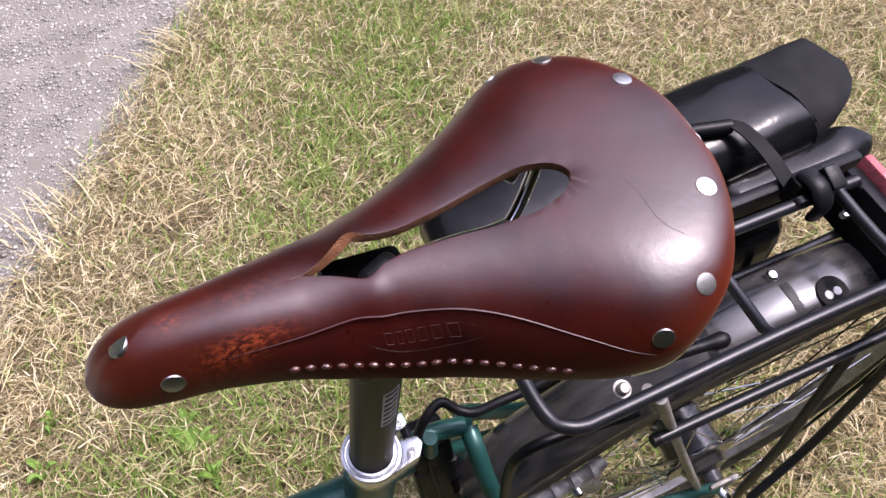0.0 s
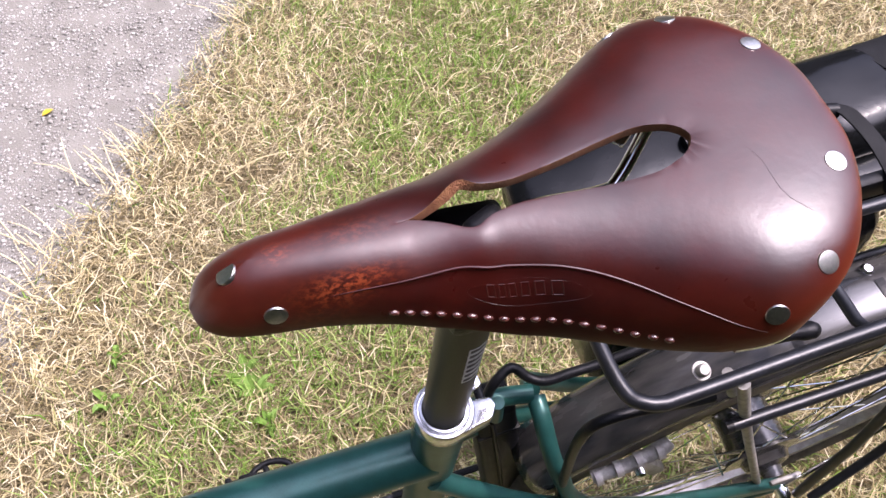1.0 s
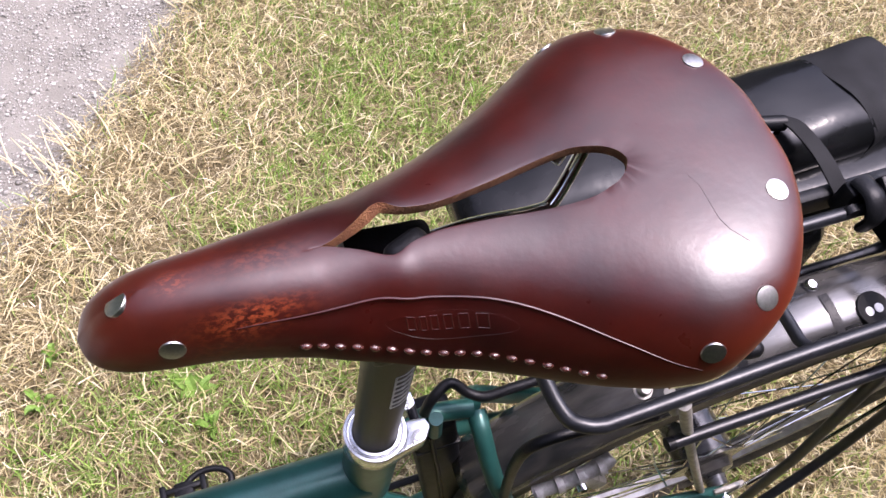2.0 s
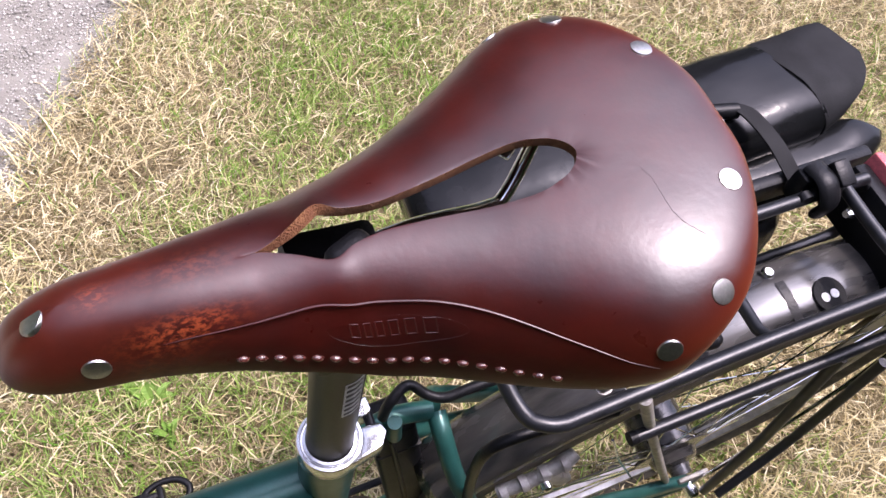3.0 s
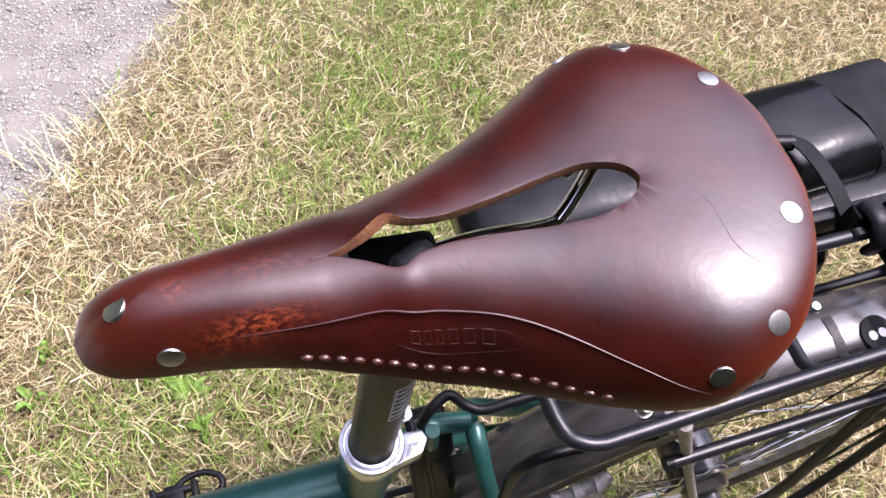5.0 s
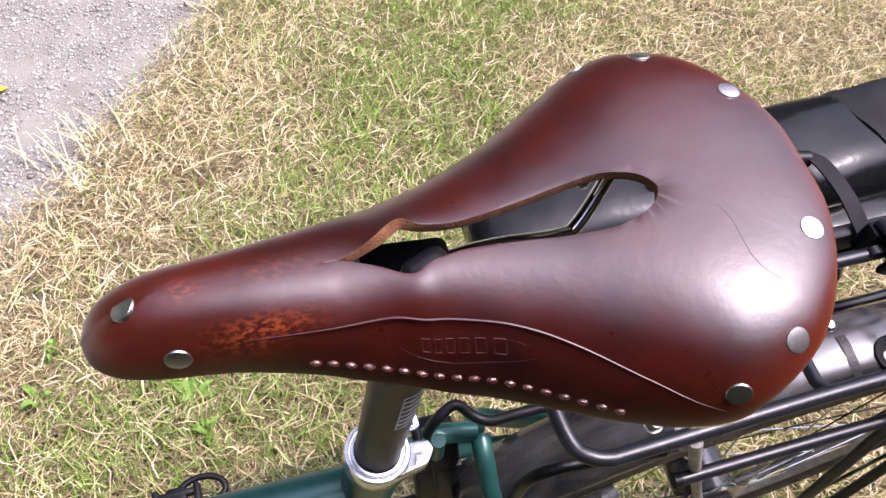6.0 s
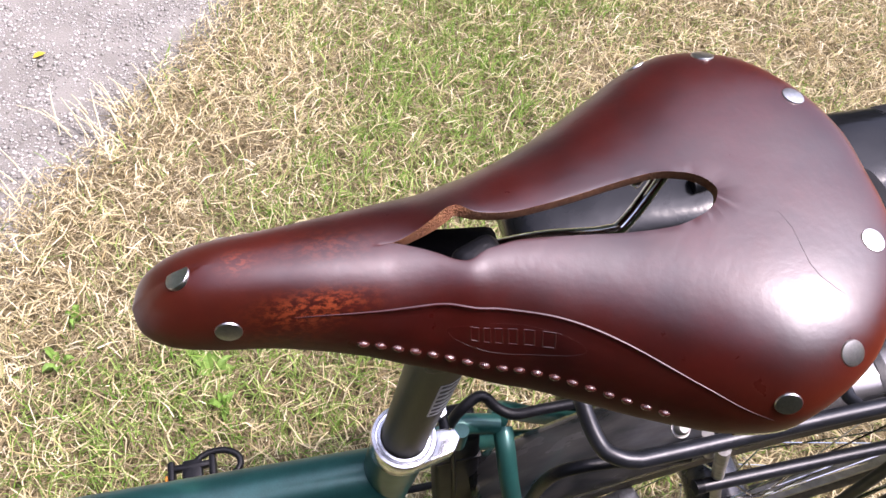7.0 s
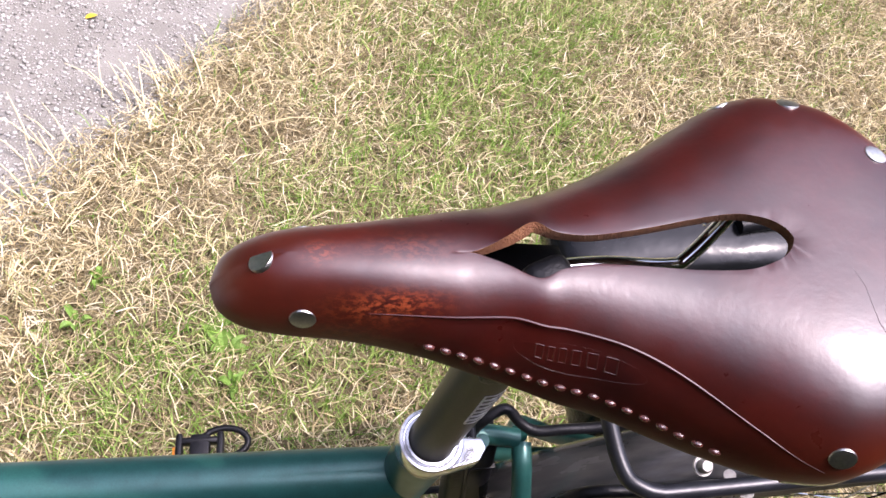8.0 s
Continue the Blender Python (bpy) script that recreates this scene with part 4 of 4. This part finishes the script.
for dy in (-.024, .024):
    part("pedal_side", box((.052, .008, .015), .003, at=(-.095, .126 + dy, .270)), BLACK_PLASTIC, pedal)
part("pedal_cage_loop", tube([(-.066 + .028 * math.cos(q), .146 + .018 * math.sin(q), .272) for q in [radians(-70 + 20 * i) for i in range(13)]], .0042, 10), BLACK_PLASTIC, pedal)
AMBER = material("amber_reflector", (.62, .24, .03), .25, scale=400, bump=.5, bump_scale=900)
part("pedal_reflector", box((.004, .034, .010), .001, at=(-.1245, .126, .270)), AMBER, pedal, "amber reflector")
part("chain", tube([(.070, .052, .371), (.28, .052, .377), (.5, .050, .385)], .0042, 8), BLACK_TUBE, bicycle)
part("kickstand", tube([(.30, -.05, .30), (.33, -.15, .13), (.345, -.205, .047)], [.008, .008, .008], 12), BLACK_TUBE, bicycle, "black side stand")

# rear reflector on the rack
reflector = part("rear_reflector", box((.016, .120, .050), .004, m=pose(.556, .004, .752, 0, 10)), BLACK_PLASTIC, bicycle, "black holder with a red reflector")
part("red_lens", box((.010, .124, .054), .003, m=pose(.570, .004, .757, 0, 10)), RED, reflector, "red reflector lens")
for y in (-.030, .036):
    part("reflector_bolt", lathe([(.001, -.002), (.0055, -.002), (.0055, .004), (.003, .008), (.001, .008)], 8, pose(.547, y, .752, 0, -78)), ALLOY, reflector)

# ---- pannier ----
pannier = tagged(new("pannier_bag"), "black tarpaulin roll-top pannier bag hanging on the rack", "bag")
pannier.matrix_basis = BIKE @ pose(.410, .140, .372)


def soft_box(size, at, bulge, bevel, cuts=6, seed=0, m=None, wobble=.004):
    bm = box(size, bevel, seg=4)
    bmesh.ops.subdivide_edges(bm, edges=bm.edges[:], cuts=cuts, use_grid_fill=True)
    for v in bm.verts:
        u = [2 * v.co[i] / size[i] for i in range(3)]
        n3 = noise.noise_vector(v.co * 14 + Vector((seed, 0, 0)))
        v.co.x += u[0] * bulge * (1 - u[1] ** 2) * (1 - u[2] ** 2) + n3.x * wobble
        v.co.y += u[1] * bulge * (1 - u[0] ** 2) * (1 - u[2] ** 2) + n3.y * wobble
        v.co.z += u[2] * bulge * (1 - u[0] ** 2) * (1 - u[1] ** 2) + n3.z * wobble
    bmesh.ops.translate(bm, vec=at, verts=bm.verts)
    if m is not None:
        bmesh.ops.transform(bm, matrix=m, verts=bm.verts)
    return bm


# places inside the bag count from its base
def bag(x, y, z):
    return (x - .42, y - .15, z - .38)


part("bag_body", soft_box((.235, .140, .31), bag(.455, .150, .545), .018, .030, 3, 1), TARP, pannier, "glossy black tarpaulin body")


def roll(rows, seed, wobble=.0022, seg=36):
    """A flattened roll along x; each row: x, y, z, half width, half height, how far the ring leans."""
    bm = bmesh.new()
    loops = []
    for i in range((len(rows) - 1) * 6 + 1):
        x, y, z, hw, hh, lean = smooth(rows, i / 6)
        loop_ = []
        for j in range(seg):
            q = 2 * math.pi * j / seg
            cy, cz = math.copysign(abs(math.cos(q)) ** .75, math.cos(q)), math.copysign(abs(math.sin(q)) ** .8, math.sin(q))
            p = Vector((x - lean * cy, y + hw * cy, z + hh * cz))
            p += noise.noise_vector(p * 28 + Vector((seed, 0, 0))) * wobble
            loop_.append(bm.verts.new(p - Vector((.42, .15, .38))))
        loops.append(loop_)
    for a_, b_ in zip(loops, loops[1:]):
        for j in range(seg):
            bm.faces.new((a_[j], a_[(j + 1) % seg], b_[(j + 1) % seg], b_[j]))
    for lp in (loops[0], loops[-1]):
        bm.faces.new(lp)
    bmesh.ops.recalc_face_normals(bm, faces=bm.faces)
    return bm


part("rolled_top", roll([(.229, .168, .742, .022, .012, 0), (.237, .168, .742, .038, .021, 0), (.255, .168, .743, .044, .026, 0), (.32, .168, .747, .047, .028, 0), (.42, .169, .751, .049, .029, .004), (.50, .170, .754, .050, .029, .010), (.572, .172, .757, .050, .028, .014)], 2), TARP, pannier, "glossy rolled closure")
part("folded_edge", roll([(.27, .110, .715, .016, .012, 0), (.30, .112, .718, .022, .020, 0), (.40, .112, .720, .023, .020, 0), (.50, .112, .725, .024, .021, .004), (.595, .115, .732, .025, .022, .010), (.626, .118, .737, .018, .017, .012), (.637, .120, .742, .010, .010, .012)], 9, .004), TARP, pannier, "glossy fold along the bag's top")


def sleeve():
    """The matt end of the roll: pressed flat, cut off with three blunt corners."""
    bm = bmesh.new()
    loops, seg = [], 40
    for i in range(9):
        u = i / 8
        ring = []
        for j in range(seg):
            q = 2 * math.pi * j / seg
            cy, cz = math.copysign(abs(math.cos(q)) ** (.75 - .2 * u), math.cos(q)), math.copysign(abs(math.sin(q)) ** (.8 - .2 * u), math.sin(q))
            x_end = .655 - (.012 * cy if cy > 0 else .045 * cy * cy)
            x = (.570 - .014 * cy) * (1 - u) + x_end * u
            p = Vector((x, .172 + .006 * u + (.0500 - .002 * u) * cy, .757 + .010 * u + (.0282 * (1 - u) + .0095 * u) * cz))
            p += noise.noise_vector(p * 30) * .0022
            ring.append(bm.verts.new(p - Vector((.42, .15, .38))))
        loops.append(ring)
    for a_, b_ in zip(loops, loops[1:]):
        for j in range(seg):
            bm.faces.new((a_[j], a_[(j + 1) % seg], b_[(j + 1) % seg], b_[j]))
    bm.faces.new(loops[0])
    bm.faces.new(loops[-1])
    return bm


part("roll_sleeve", sleeve(), TARP_MATT, pannier, "matt black flattened end of the rolled closure")
part("mounting_rail", box((.36, .012, .026), .004, at=bag(.414, .086, .766)), BLACK_PLASTIC, pannier, "black plastic mounting rail")
part("handle", tube([bag(.370, .160, .780), bag(.43, .163, .786), bag(.499, .148, .788)], .0065, 12, 4), BLACK_PLASTIC, pannier, "black plastic carrying handle")
part("strap", ribbon([bag(.494, .152, .791), bag(.504, .140, .792), bag(.511, .110, .788), bag(.513, .078, .780)], .014, .0016), TARP_MATT, pannier, "black webbing strap")
clip = part("hook_clip", box((.034, .016, .030), .005, at=bag(.515, .070, .790)), BLACK_PLASTIC, pannier, "black hook over the rack tube")
part("hook", tube([bag(.510, .074, .806), bag(.510, .058, .808), bag(.510, .046, .798), bag(.510, .047, .782)], .009, 12, 5, flat=.5), BLACK_PLASTIC, clip)
part("clip_pin", lathe([(.001, -.003), (.0065, -.003), (.0065, .003), (.001, .004)], 14, pose(*bag(.496, .056, .795), 90)), BLACK_PLASTIC, clip)
part("clip_lever", box((.014, .020, .010), .002, m=pose(*bag(.525, .060, .808), 20)), BLACK_PLASTIC, clip)
